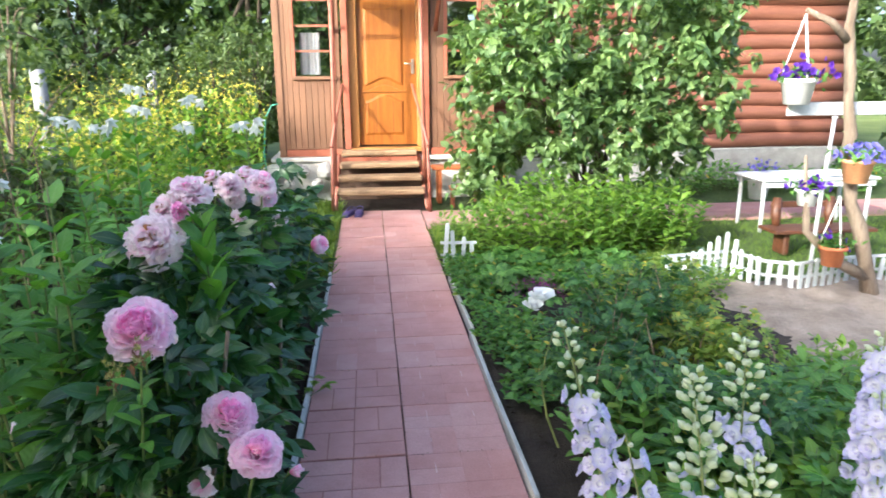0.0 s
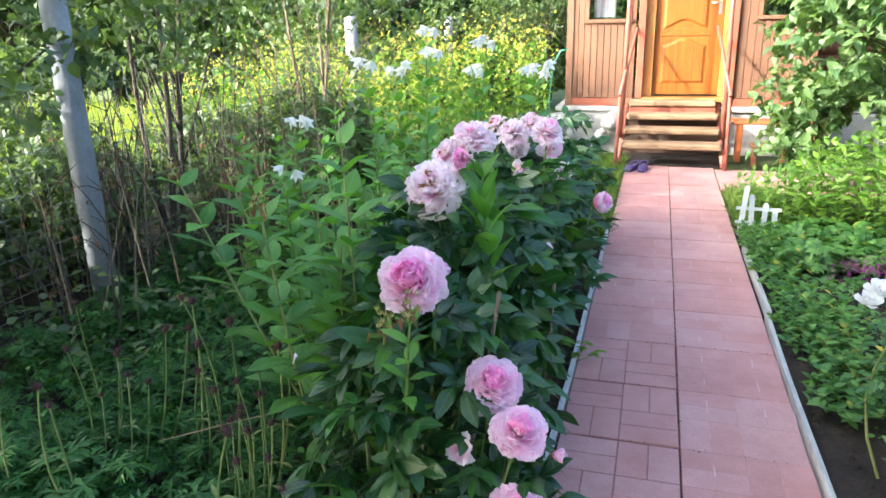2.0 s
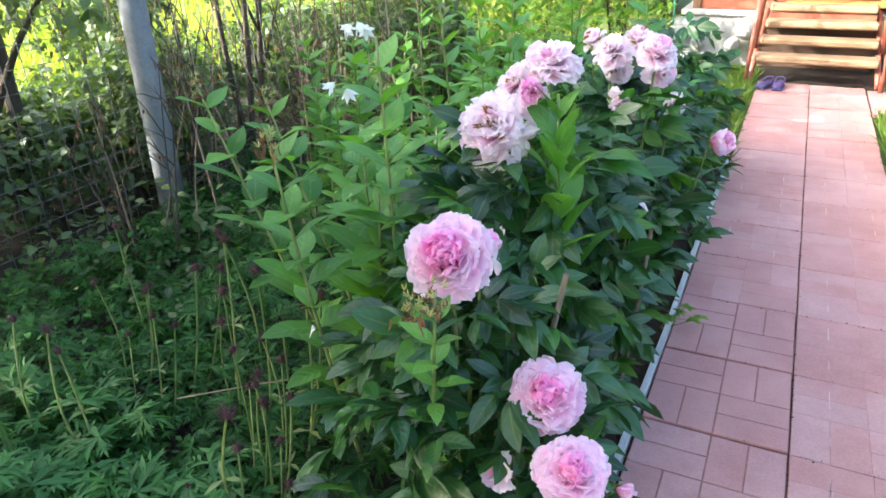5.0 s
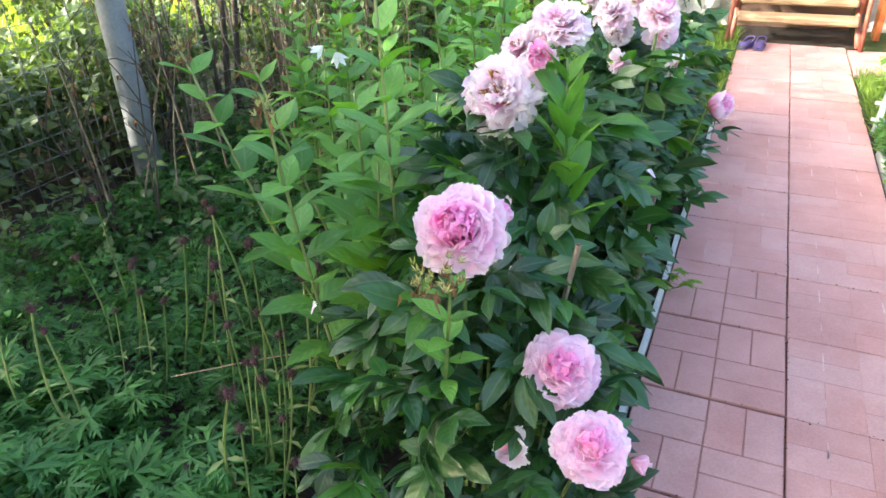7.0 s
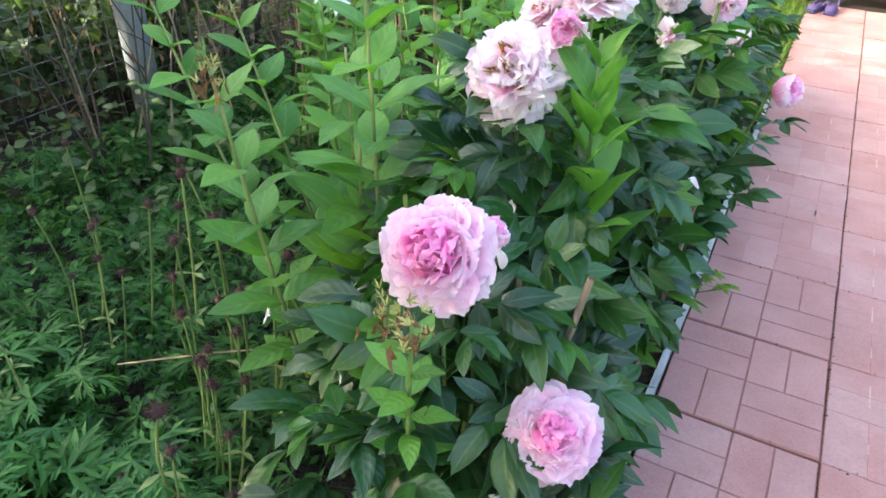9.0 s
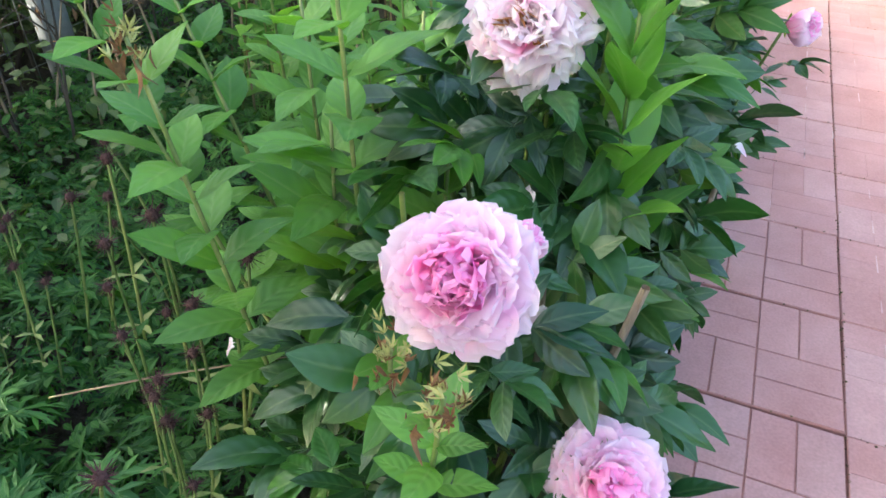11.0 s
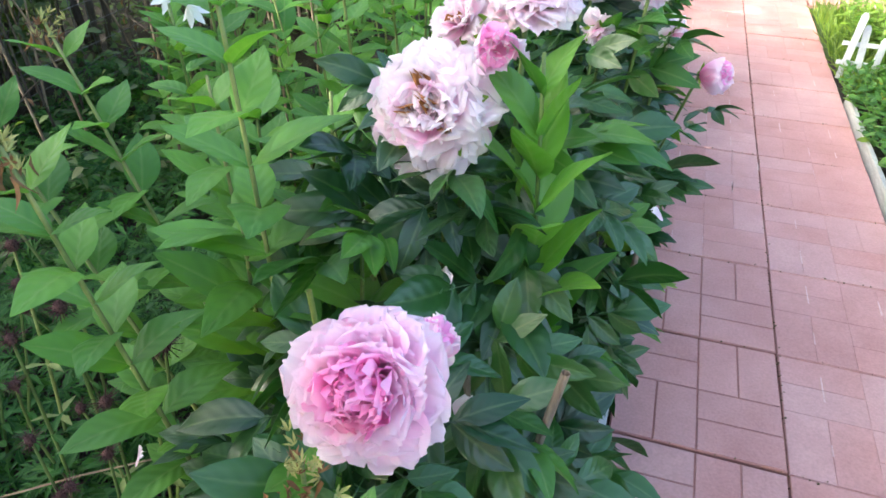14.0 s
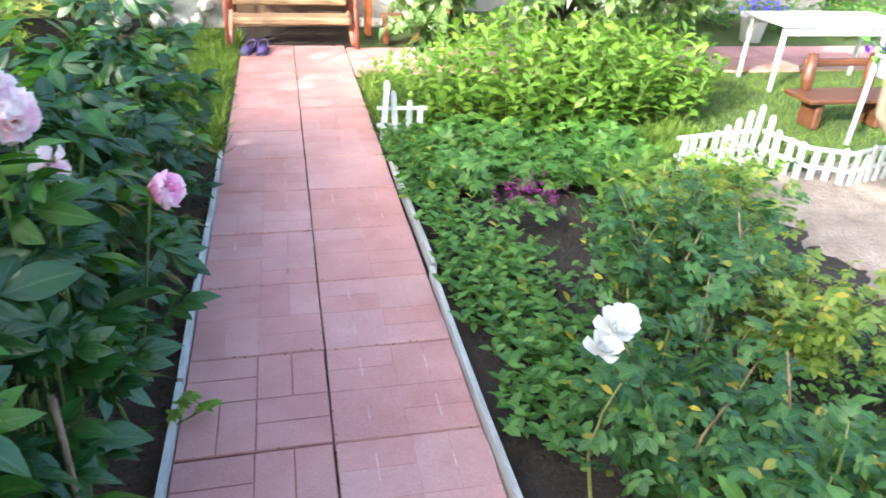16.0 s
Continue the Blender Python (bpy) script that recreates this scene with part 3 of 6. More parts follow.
tagged(sheet("rose_bed_soil", 0.0, 6.0, -5.0, 3.4, 60, 90, "soil", lambda x, y: -0.045 + lumps(x, y) * (1 if x > 0.6 else 0.4)), "dark bare soil of the rose bed", "soil", kind="structure")
tagged(sheet("dry_soil_patch", 2.15, 5.7, 0.15, 2.15, 40, 30, "dry_soil", lambda x, y: -0.02 + 2.2 * lumps(x, y) - 0.05 * max(0, abs((x - 3.95) / 1.5) - 0.75) * 4 - 0.3 * max(0, abs((y - 1.15) / 1.0) - 0.9)), "pale dry bare earth in the sun", "soil", kind="structure")
tagged(sheet("lawn", -1.6, 14.0, 2.0, 9.5, 60, 40, "lawn", lambda x, y: -0.025 + 0.3 * lumps(x, y) if (x > 2.7 or y > 3.2 or (x < -0.6 and y > 2.5)) else -0.07), "short green grass before the house", "lawn", kind="structure")

# edging boards along the path
for i, (x, y0, y1) in enumerate([(-0.515, -4.0, -1.95), (-0.517, -1.93, 0.35), (-0.513, 0.37, 2.58), (0.515, -4.0, -0.95), (0.519, -0.93, 1.02), (0.536, 1.04, 2.44)]):
    v = [(x + dx + 0.004 * math.sin(3 * y + i), y, z) for y in np.linspace(y0, y1, 9) for dx, z in ((-0.011, -0.08), (0.011, -0.08), (0.012, 0.028), (-0.010, 0.031))]
    f = [(4 * k + a, 4 * k + (a + 1) % 4, 4 * k + 4 + (a + 1) % 4, 4 * k + 4 + a) for k in range(8) for a in range(4)] + [(0, 3, 2, 1), (32, 33, 34, 35)]
    tagged(new("edging_board", quads("edging_board", v, f, None, "edging")), "weathered pale grey edging board beside the path", "edging", "edging boards", "structure")

# ---- house: porch, door, windows, log wall ----
PY, HX0, HX1, Z0, Z1 = 6.5, -1.37, 1.63, 0.60, 3.15


def siding_wall(name, spans, y, label, depth=0.09, plank=0.083):
    """Vertical boards side by side, in spans (x0, x1, z0, z1), on a wall core."""
    wall = thing(name, label, "wall", kind="structure")
    meshes = {}
    for x0, x1, z0, z1 in spans:
        part("wall_core", box(x0, x1, y + 0.022, y + depth, z0, z1), "siding", wall)
        n = max(1, round((x1 - x0) / plank))
        w = (x1 - x0) / n
        key = (round(w, 4), round(z1 - z0, 4))
        if key not in meshes:
            bm = box(-w / 2 + 0.003, w / 2 - 0.003, 0, 0.02, 0, z1 - z0, 0.004)
            me = bpy.data.meshes.new("plank")
            bm.to_mesh(me), bm.free()
            me.materials.append(M["siding"])
            meshes[key] = me
        for i in range(n):
            part("plank", meshes[key], "siding", wall, pos=pose(x0 + w * (i + 0.5), y, z0))
    return wall


WIN = (-1.10, -0.61, 1.70, 3.02)
DOOR = (-0.47, 0.71)
siding_wall("wall_porch_front", [(HX0 + 0.07, WIN[0] - 0.05, Z0 + 0.1, Z1), (WIN[0] - 0.05, WIN[1] + 0.05, Z0 + 0.1, WIN[2] - 0.05), (WIN[1] + 0.05, DOOR[0] - 0.03, Z0 + 0.1, Z1),
                                 (DOOR[0] - 0.03, DOOR[1] + 0.03, 2.86, Z1), (DOOR[1] + 0.03, 0.93, Z0 + 0.1, Z1), (0.93, 1.45, Z0 + 0.1, WIN[2] - 0.05), (1.45, HX1 - 0.07, Z0 + 0.1, Z1)], PY,
            "porch front clad in reddish brown vertical boards")
porch_side = siding_wall("wall_porch_side", [(0, 1.0, Z0, Z1)], 0, "porch side clad in reddish brown boards")
porch_side.matrix_basis = pose(HX0, PY + 1.03, 0, 0, 0, -90)
porch_right = copy_thing(porch_side, pose(HX1, PY + 0.03, 0, 0, 0, 90))
trim = thing("porch_trim", "reddish brown corner boards and sill board", "trim", kind="structure")
for x in (HX0 + 0.035, HX1 - 0.035):
    part("corner_board", box(x - 0.045, x + 0.045, PY - 0.02, PY + 0.07, Z0, Z1, 0.004), "siding", trim)
part("base_board", box(HX0 + 0.085, DOOR[0] - 0.03, PY - 0.012, PY + 0.06, Z0, Z0 + 0.098, 0.004), "trim_red", trim)
part("base_board", box(DOOR[1] + 0.03, HX1 - 0.085, PY - 0.012, PY + 0.06, Z0, Z0 + 0.098, 0.004), "trim_red", trim)
found = thing("foundation", "rough pale stone foundation with concrete top", "foundation", kind="structure")
part("foundation_block", box(HX0 - 0.1, -0.60, PY - 0.06, PY + 1.0, -0.2, 0.53, 0.03), "stone", found)
part("foundation_block", box(0.72, HX1 + 0.1, PY - 0.02, PY + 1.0, -0.2, 0.53, 0.03), "stone", found)
part("foundation_top", box(HX0 - 0.13, HX1 + 0.12, PY - 0.09, PY + 1.0, 0.534, 0.596, 0.01), "stone", found)
rng = random.Random(5)
for i in range(9):
    x, s = -1.75 + 0.13 * i + rng.uniform(-0.03, 0.03), rng.uniform(0.09, 0.17)
    bm = bmesh.new()
    bmesh.ops.create_icosphere(bm, subdivisions=2, radius=s, matrix=pose(0, 0, 0) @ Matrix.Diagonal((1.2, 0.7, 0.8, 1)))
    for v in bm.verts:
        v.co += v.co.normalized() * 0.03 * noise.noise(v.co * 9 + Vector((i, 0, 0)))
    part("stone", bm, "stone", found, pos=pose(x, PY - 0.14 - rng.uniform(0, 0.06), 0.08 + 0.17 * (i % 3), 0, 0, rng.uniform(0, 90)))

floor_in = tagged(new("porch_floor", bpy.data.meshes.new("porch_floor")), "plank floor inside the porch", "floor", kind="structure")
bm = box(HX0 + 0.1, HX1 - 0.1, PY + 0.1, PY + 1.0, 0.62, 0.70)
bm.to_mesh(floor_in.data), bm.free()
floor_in.data.materials.append(M["interior"])


def window(name, x0, x1, z0, z1, y, cols, rows):
    w = thing(name, "porch window with brown wooden bars", "window", kind="structure")
    fr = 0.05
    part("window_frame", boxes((x0 - fr, x0, y - 0.015, y + 0.09, z0 - fr, z1 + fr, 0.004), (x1, x1 + fr, y - 0.015, y + 0.09, z0 - fr, z1 + fr, 0.004), (x0 + 0.001, x1 - 0.001, y - 0.014, y + 0.09, z1, z1 + fr, 0.004)), "trim_red", w)
    part("window_sill", box(x0 - fr - 0.01, x1 + fr + 0.01, y - 0.04, y + 0.088, z0 - fr - 0.001, z0 - 0.002, 0.006), "siding", w)
    for i in range(1, cols):
        xx = x0 + (x1 - x0) * i / cols
        part("muntin", box(xx - 0.012, xx + 0.012, y + 0.02, y + 0.05, z0, z1), "trim_red", w)
    for j in range(1, rows):
        zz = z0 + (z1 - z0) * j / rows
        part("muntin", box(x0, x1, y + 0.018, y + 0.052, zz - 0.013, zz + 0.013), "trim_red", w)
    for i in range(cols):
        for j in range(rows):
            ax, bx = x0 + (x1 - x0) * i / cols, x0 + (x1 - x0) * (i + 1) / cols
            az, bz = z0 + (z1 - z0) * j / rows, z0 + (z1 - z0) * (j + 1) / rows
            p = part("pane", box(ax + 0.006, bx - 0.006, y + 0.033, y + 0.037, az + 0.006, bz - 0.006), "glass", w)
            p.visible_shadow = False
    return w


window("window_1", *WIN, PY, 1, 4)
window("window_2", 0.98, 1.40, WIN[2], WIN[3], PY, 1, 4)

# the door in its frame
door = thing("door_1", "varnished orange-brown wooden door with moulded panels, closed", "door", kind="structure")
DY = PY + 0.10
part("door_leaf", box(-0.26, 0.55, DY, DY + 0.045, 0.74, 2.74, 0.004), "door_wood", door)


def arch_panel(x0, x1, z0, z1, rise, top, grow, y0, y1):
    """A raised panel whose top (or bottom) edge is a double curve."""
    n, pts = 14, []
    for i in range(n + 1):
        t = i / n
        c = rise * (0.5 - 0.5 * math.cos(2 * math.pi * t))
        pts.append((x0 + (x1 - x0) * t, c))
    v, f = [], []
    for x, c in pts:
        lo, hi = (z0, z1 + c) if top else (z0 + c, z1)
        s = grow
        xx = x + (s if x == x0 else -s if x == x1 else 0)
        v += [(x, y1, lo), (x, y1, hi), (xx, y0, hi - s), (xx, y0, lo + s)]
    for i in range(n):
        a = 4 * i
        f += [(a + k, a + 4 + k, a + 4 + (k + 1) % 4, a + (k + 1) % 4) for k in range(4)]
    f += [(0, 1, 2, 3), (4 * n, 4 * n + 3, 4 * n + 2, 4 * n + 1)]
    return quads("panel", v, f, None, "door_wood", False)


part("door_panel", arch_panel(-0.17, 0.37, 0.88, 1.36, 0.09, True, 0.035, DY - 0.022, DY), "door_wood", door)
part("door_panel", arch_panel(-0.17, 0.37, 1.56, 2.60, 0.09, False, 0.035, DY - 0.022, DY), "door_wood", door)
part("door_moulding", arch_panel(-0.20, 0.40, 1.47, 1.485, 0.09, True, 0.004, DY - 0.014, DY), "door_wood", door)
for x in (-0.02, 0.22):
    part("door_groove", box(x - 0.004, x + 0.004, DY - 0.0235, DY - 0.020, 0.93, 1.34), "brown_wood", door)
part("door_frame", boxes((-0.38, -0.265, PY + 0.04, DY + 0.06, 0.715, 2.82, 0.006), (0.555, 0.64, PY + 0.04, DY + 0.06, 0.715, 2.82, 0.006), (-0.264, 0.554, PY + 0.04, DY + 0.06, 2.745, 2.82, 0.006)), "door_frame", door)
part("door_casing", boxes((-0.47, -0.382, PY - 0.05, PY + 0.09, 0.70, 2.88, 0.006), (0.642, 0.72, PY - 0.05, PY + 0.09, 0.70, 2.88, 0.006)), "trim_red", door)
part("threshold", box(-0.38, 0.64, PY - 0.10, DY + 0.05, 0.66, 0.712, 0.008), "door_frame", door)
hd = part("door_handle", box(0.48, 0.52, DY - 0.012, DY, 1.72, 1.92, 0.004), "metal", door)
part("lever", tube_shape([(0.50, DY - 0.01, 1.86), (0.50, DY - 0.05, 1.86), (0.39, DY - 0.055, 1.86)], [0.009, 0.009, 0.008], 8), "metal", hd)

# roof and canopy over the steps
roof = thing("porch_roof", "grey felt roof over the porch and steps", "roof", kind="structure")
part("roof_sheet", box(HX0 - 0.2, HX1 + 0.2, PY - 0.25, PY + 1.3, Z1, Z1 + 0.08, 0.01), "roof", roof)
part("canopy", box(-0.62, 0.85, PY - 1.05, PY - 0.26, 2.86, 2.93, 0.01), "roof", roof)
for x in (-0.58, 0.82):
    part("brace", tube_shape([(x, PY - 0.02, 2.3), (x, PY - 0.80, 2.86)], [0.03, 0.03], 6), "rail_paint", roof)

# log wall
logs = thing("wall_log", "round logs stained reddish brown", "wall", kind="structure")
LY, LX0, LX1 = 7.5, HX1, 7.55
for i in range(11):
    r, z = 0.124, 0.62 + 0.222 * i
    rr = random.Random(i)
    pts = [(LX0 + (LX1 + rr.uniform(0.0, 0.22) - LX0) * k / 10, LY + 0.1, z + 0.01 * math.sin(k * 1.7 + i)) for k in range(11)]
    part("log", tube_shape(pts, [r * rr.uniform(0.95, 1.05) for _ in pts], 14), "log", logs)
part("wall_core", box(LX0, LX1 - 0.1, LY + 0.08, LY + 0.30, 0.52, 3.0), "log", logs)
part("log_foundation", box(LX0, LX1 + 0.1, LY - 0.02, LY + 0.3, -0.2, 0.50, 0.02), "concrete", logs, "grey concrete foundation")
part("end_wall", box(LX1 - 0.25, LX1 - 0.1, LY + 0.31, LY + 5, -0.2, 3.0), "log", logs)
part("eaves", box(LX0, LX1 + 0.4, LY - 0.5, LY + 5, 3.1, 3.25, 0.02), "roof", logs)

# dark sheet over the lawn: the shade under the steps, put in as colour
tagged(sheet("step_soil", -0.60, 0.60, 5.47, 6.42, 12, 10, "soil", lambda x, y: -0.008 + 0.3 * lumps(x, y)), "dark soil-coloured sheet standing in for the shade under the wooden steps", "soil", kind="structure")
curtain = sheet("curtain", -1.06, -0.78, 1.72, 2.28, 24, 6, "white_paint", lambda x, y: 0.02 * math.sin(x * 60) + 0.008 * math.sin(y * 9))
curtain.matrix_basis = pose(0, PY + 0.24, 0, 90, 0, 0)
tagged(curtain, "white cloth hanging behind the porch window", "curtain")

# ---- porch steps ----
steps = thing("porch_steps", "worn wooden steps with reddish metal rails", "steps", (0, 0, 0))
TREAD = [(5.38, 0.285), (5.64, 0.425), (5.90, 0.565), (6.16, 0.70)]
for i, (y, z) in enumerate(TREAD):
    w = 0.015 * i
    part("tread", box(-0.565 + w, 0.565 - w, y, y + 0.27, z - 0.07, z, 0.016), "step_wood", steps)
for x in (-0.60, 0.60):
    s = 1 if x < 0 else -1
    part("stringer", tube_shape([(x + 0.01 * s, 5.36, 0.04), (x + 0.05 * s, 6.40, 0.62)], [0.03, 0.03], 6), "rail_paint", steps)
    part("post", tube_shape([(x - 0.02 * s, 5.34, -0.03), (x - 0.01 * s, 5.37, 0.45), (x, 5.4, 0.88)], [0.024, 0.022, 0.022], 6), "rail_paint", steps)
    part("handrail", tube_shape([(x - 0.005 * s, 5.36, 0.85), (x + 0.06 * s, 6.0, 1.25), (x + 0.12 * s, 6.46, 1.58)], [0.022, 0.02, 0.02], 8), "rail_paint", steps)
    part("pillar", tube_shape([(x, 5.76, 0.30), (x + 0.03 * s, 5.78, 1.6), (x + 0.04 * s, 5.80, 2.862)], [0.027, 0.026, 0.026], 8), "rail_paint", steps)
    part("rail_bar", tube_shape([(x + 0.02 * s, 5.8, 0.4), (x + 0.04 * s, 5.9, 1.18)], [0.012, 0.012], 6), "rail_paint", steps)
part("riser_board", box(-0.52, 0.52, 6.20, 6.24, 0.50, 0.62, 0.003), "trim_red", steps)
# added dark board; its colour stands for the shade between the treads
part("backing", box(-0.58, 0.58, 6.36, 6.38, 0.0, 0.52), "step_gap_dark", steps)

# orange bench and small stool beside the steps
bench = thing("bench", "low orange-painted wooden bench beside the steps", "bench", (1.22, 6.0, 0))
part("bench_top", box(-0.52, 0.55, -0.16, 0.16, 0.46, 0.50, 0.008), "orange_wood", bench)
for x in (-0.42, 0.45):
    part("leg", box(x - 0.03, x + 0.03, -0.12, 0.12, 0, 0.458, 0.006), "orange_wood", bench)
stool = thing("stool", "small brown wooden stool beside the steps", "stool", (1.10, 5.62, 0))
part("seat", box(-0.2, 0.2, -0.12, 0.12, 0.24, 0.275, 0.006), "brown_wood", stool)
for x in (-0.16, 0.16):
    part("leg", box(x - 0.02, x + 0.02, -0.1, 0.1, 0, 0.238, 0.004), "brown_wood", stool)


def clog():
    c = thing("clog", "dark purple rubber clog standing by the steps", "shoe", group="clogs by the steps")
    rings = []
    for k, (y, w, h) in enumerate([(-0.13, 0.03, 0.05), (-0.11, 0.042, 0.06), (-0.03, 0.045, 0.055), (0.05, 0.052, 0.07), (0.11, 0.045, 0.055), (0.14, 0.02, 0.03)]):
        rings.append([(w * math.cos(a), y, max(0.0, h * (0.5 + 0.5 * math.sin(a)))) for a in np.linspace(0, 2 * math.pi, 12, endpoint=False)])
    v = [p for r in rings for p in r]
    f = [(a * 12 + k, a * 12 + (k + 1) % 12, a * 12 + 12 + (k + 1) % 12, a * 12 + 12 + k) for a in range(5) for k in range(12)]
    part("upper", quads("upper", v, f, None, "rubber", True), "rubber", c)
    part("sole", box(-0.05, 0.05, -0.135, 0.14, -0.002, 0.018, 0.008), "rubber", c)
    part("heel_strap", tube_shape([(-0.045, -0.02, 0.05), (-0.04, -0.11, 0.085), (0, -0.14, 0.09), (0.04, -0.11, 0.085), (0.045, -0.02, 0.05)], [0.008] * 5, 6), "rubber", c)
    return c


c = clog()
c.matrix_basis = pose(-0.42, 5.20, 0.004, 0, 0, 160)
copy_thing(c, pose(-0.29, 5.21, 0.004, 0, 0, 175))
hose = tagged(new("garden_hose", tube_shape([(-1.52, 6.2, 0.02), (-1.56, 6.25, 0.7), (-1.52, 6.27, 1.15), (-1.43, 6.3, 1.32), (-1.34, 6.32, 1.34)], [0.011] * 5, 8).mesh("garden_hose", "hose")), "green garden hose hung at the porch corner", "hose")


# ---- plants: shared leaf and petal meshes ----
def compound(leaflets, seed):
    """A leaf made of leaflets: (offset, length, turn)."""
    rng = random.Random(seed)
    out = [tube_shape([(0, -0.35, -0.12), (0, 0, 0), (0, 0.42, 0.0)], [0.008, 0.008, 0.005], 4)]
    for (x, y), length, turn in leaflets:
        base = oval_leaf(6, rng.uniform(0.19, 0.25), rng.uniform(0.2, 0.7), rng.uniform(0.0, 0.35), 0.85, 0.02, rng.uniform(-0.08, 0.08))
        k = length * rng.uniform(0.85, 1.12)
        out.append(base.moved(pose(x, y, 0, rng.uniform(-22, 16), rng.uniform(-30, 30), turn + rng.uniform(-9, 9)) @ Matrix.Diagonal((k, k, k, 1))))
    return joined(out)


PEONY_LEAVES = []
for sd in range(7):
    full = [((0, 0.40), 0.62, 0), ((0, 0.36), 0.54, 36), ((0, 0.36), 0.54, -36), ((0, 0.14), 0.52, 58), ((0, 0.14), 0.52, -58), ((-0.10, 0.12), 0.46, 96), ((0.10, 0.12), 0.46, -96)]
    PEONY_LEAVES.append(compound((full, full, full, full[:5], full[:3], full, full[:5])[sd], sd).mesh("peony_leaf", "peony_leaf_fresh" if sd == 6 else "peony_leaf"))
PHLOX = [oval_leaf(7, 0.245, 0.35, dr, 0.95, 0.02, sk) for dr, sk in ((0.2, 0.04), (0.38, -0.05), (0.06, 0.02))]
PHLOX_MESH = [s.mesh("phlox_leaf", "phlox_leaf_near") for s in PHLOX]
PETALS = {k: [petal(8, w, cu, ru, cr, i + 7 * j).mesh("petal", mat) for i in range(4)] for j, (k, w, cu, ru, cr, mat) in enumerate((
    ("outer", 0.54, 0.34, 0.05, 0.12, "peony_outer"), ("inner", 0.52, 0.70, 0.08, 0.0, "peony_inner"), ("faded", 0.46, 0.25, 0.08, 0.35, "peony_faded"), ("brown", 0.16, 0.3, 0.2, 0.5, "brown_petal")))}


def blossom(parent, centre, facing, radius, seed, kind="full", petals=64):
    """A double peony: rings of ruffled petals, upright in the middle and spread at the rim."""
    rng = random.Random(seed)
    turn = Vector(facing).normalized().to_track_quat("Z", "Y").to_matrix().to_4x4()
    head = new("blossom")
    head.parent, head.matrix_basis = parent, Matrix.Translation(Vector(centre) - Vector(facing).normalized() * radius * 0.45) @ turn
    head["label"] = {"full": "double pink peony blossom, pale at the rim", "faded": "fading pale pink peony with browned petals", "bud": "half-open pink peony bud", "pale": "very pale pink double peony blossom", "pink": "double pink peony blossom with pale edges"}[kind]
    n = petals
    for i in range(n):
        t = (i + 0.5) / n
        ang = i * 137.5 + rng.uniform(-26, 26)
        if kind == "bud":
            open_, length = 8 + 34 * t, radius * (1.1 + 0.7 * t)
        elif kind in ("pale", "pink"):
            open_, length = 12 + 104 * t ** 0.8 + rng.uniform(-12, 12), radius * (0.62 + 0.32 * t ** 0.7)
        elif kind == "faded":
            open_, length = 14 + 112 * t + rng.uniform(-16, 16), radius * (0.60 + 0.34 * t ** 0.7)
        else:
            open_, length = 20 + 80 * t ** 0.8 + rng.uniform(-9, 9), radius * (0.50 + 0.42 * t ** 0.7)
        group = "faded" if (kind == "faded" and rng.random() < 0.85) or (kind == "pale" and rng.random() < 0.72) else "inner" if t < {"pale": 0.08, "pink": 0.22, "faded": 0.0}.get(kind, 0.42) else "outer"
        if kind in ("faded", "pale") and rng.random() < ((0.08 if t < 0.4 else 0.0) if kind == "faded" else 0.004):
            group = "brown"
        out_r = radius * 0.12 * t
        m = pose(0, 0, radius * 0.22 * (1 - t), 0, 0, ang) @ pose(0, out_r, 0, 90 - open_, 0, 0) @ pose(0, 0, 0, 0, rng.uniform(-24, 24), 0)
        s = length * rng.uniform(0.8, 1.12)
        part("petal", PETALS[group][rng.randrange(4)], "", head, pos=m @ Matrix.Diagonal((s, s, s, 1)))
    if n < 12:
        return head
    cal = joined([leaf(3, 0.28, 0.5, -0.4, 0.7).moved(pose(0, 0, -0.02 * radius, 0, 0, 72 * k) @ Matrix.Diagonal((radius * 0.8,) * 3 + (1,))) for k in range(5)])
    part("calyx", cal, "bright_leaf", head)
    return head


def curve_points(a, b, sag, n=6):
    a, b = Vector(a), Vector(b)
    return [a.lerp(b, i / n) + Vector(sag) * math.sin(math.pi * i / n) for i in range(n + 1)]


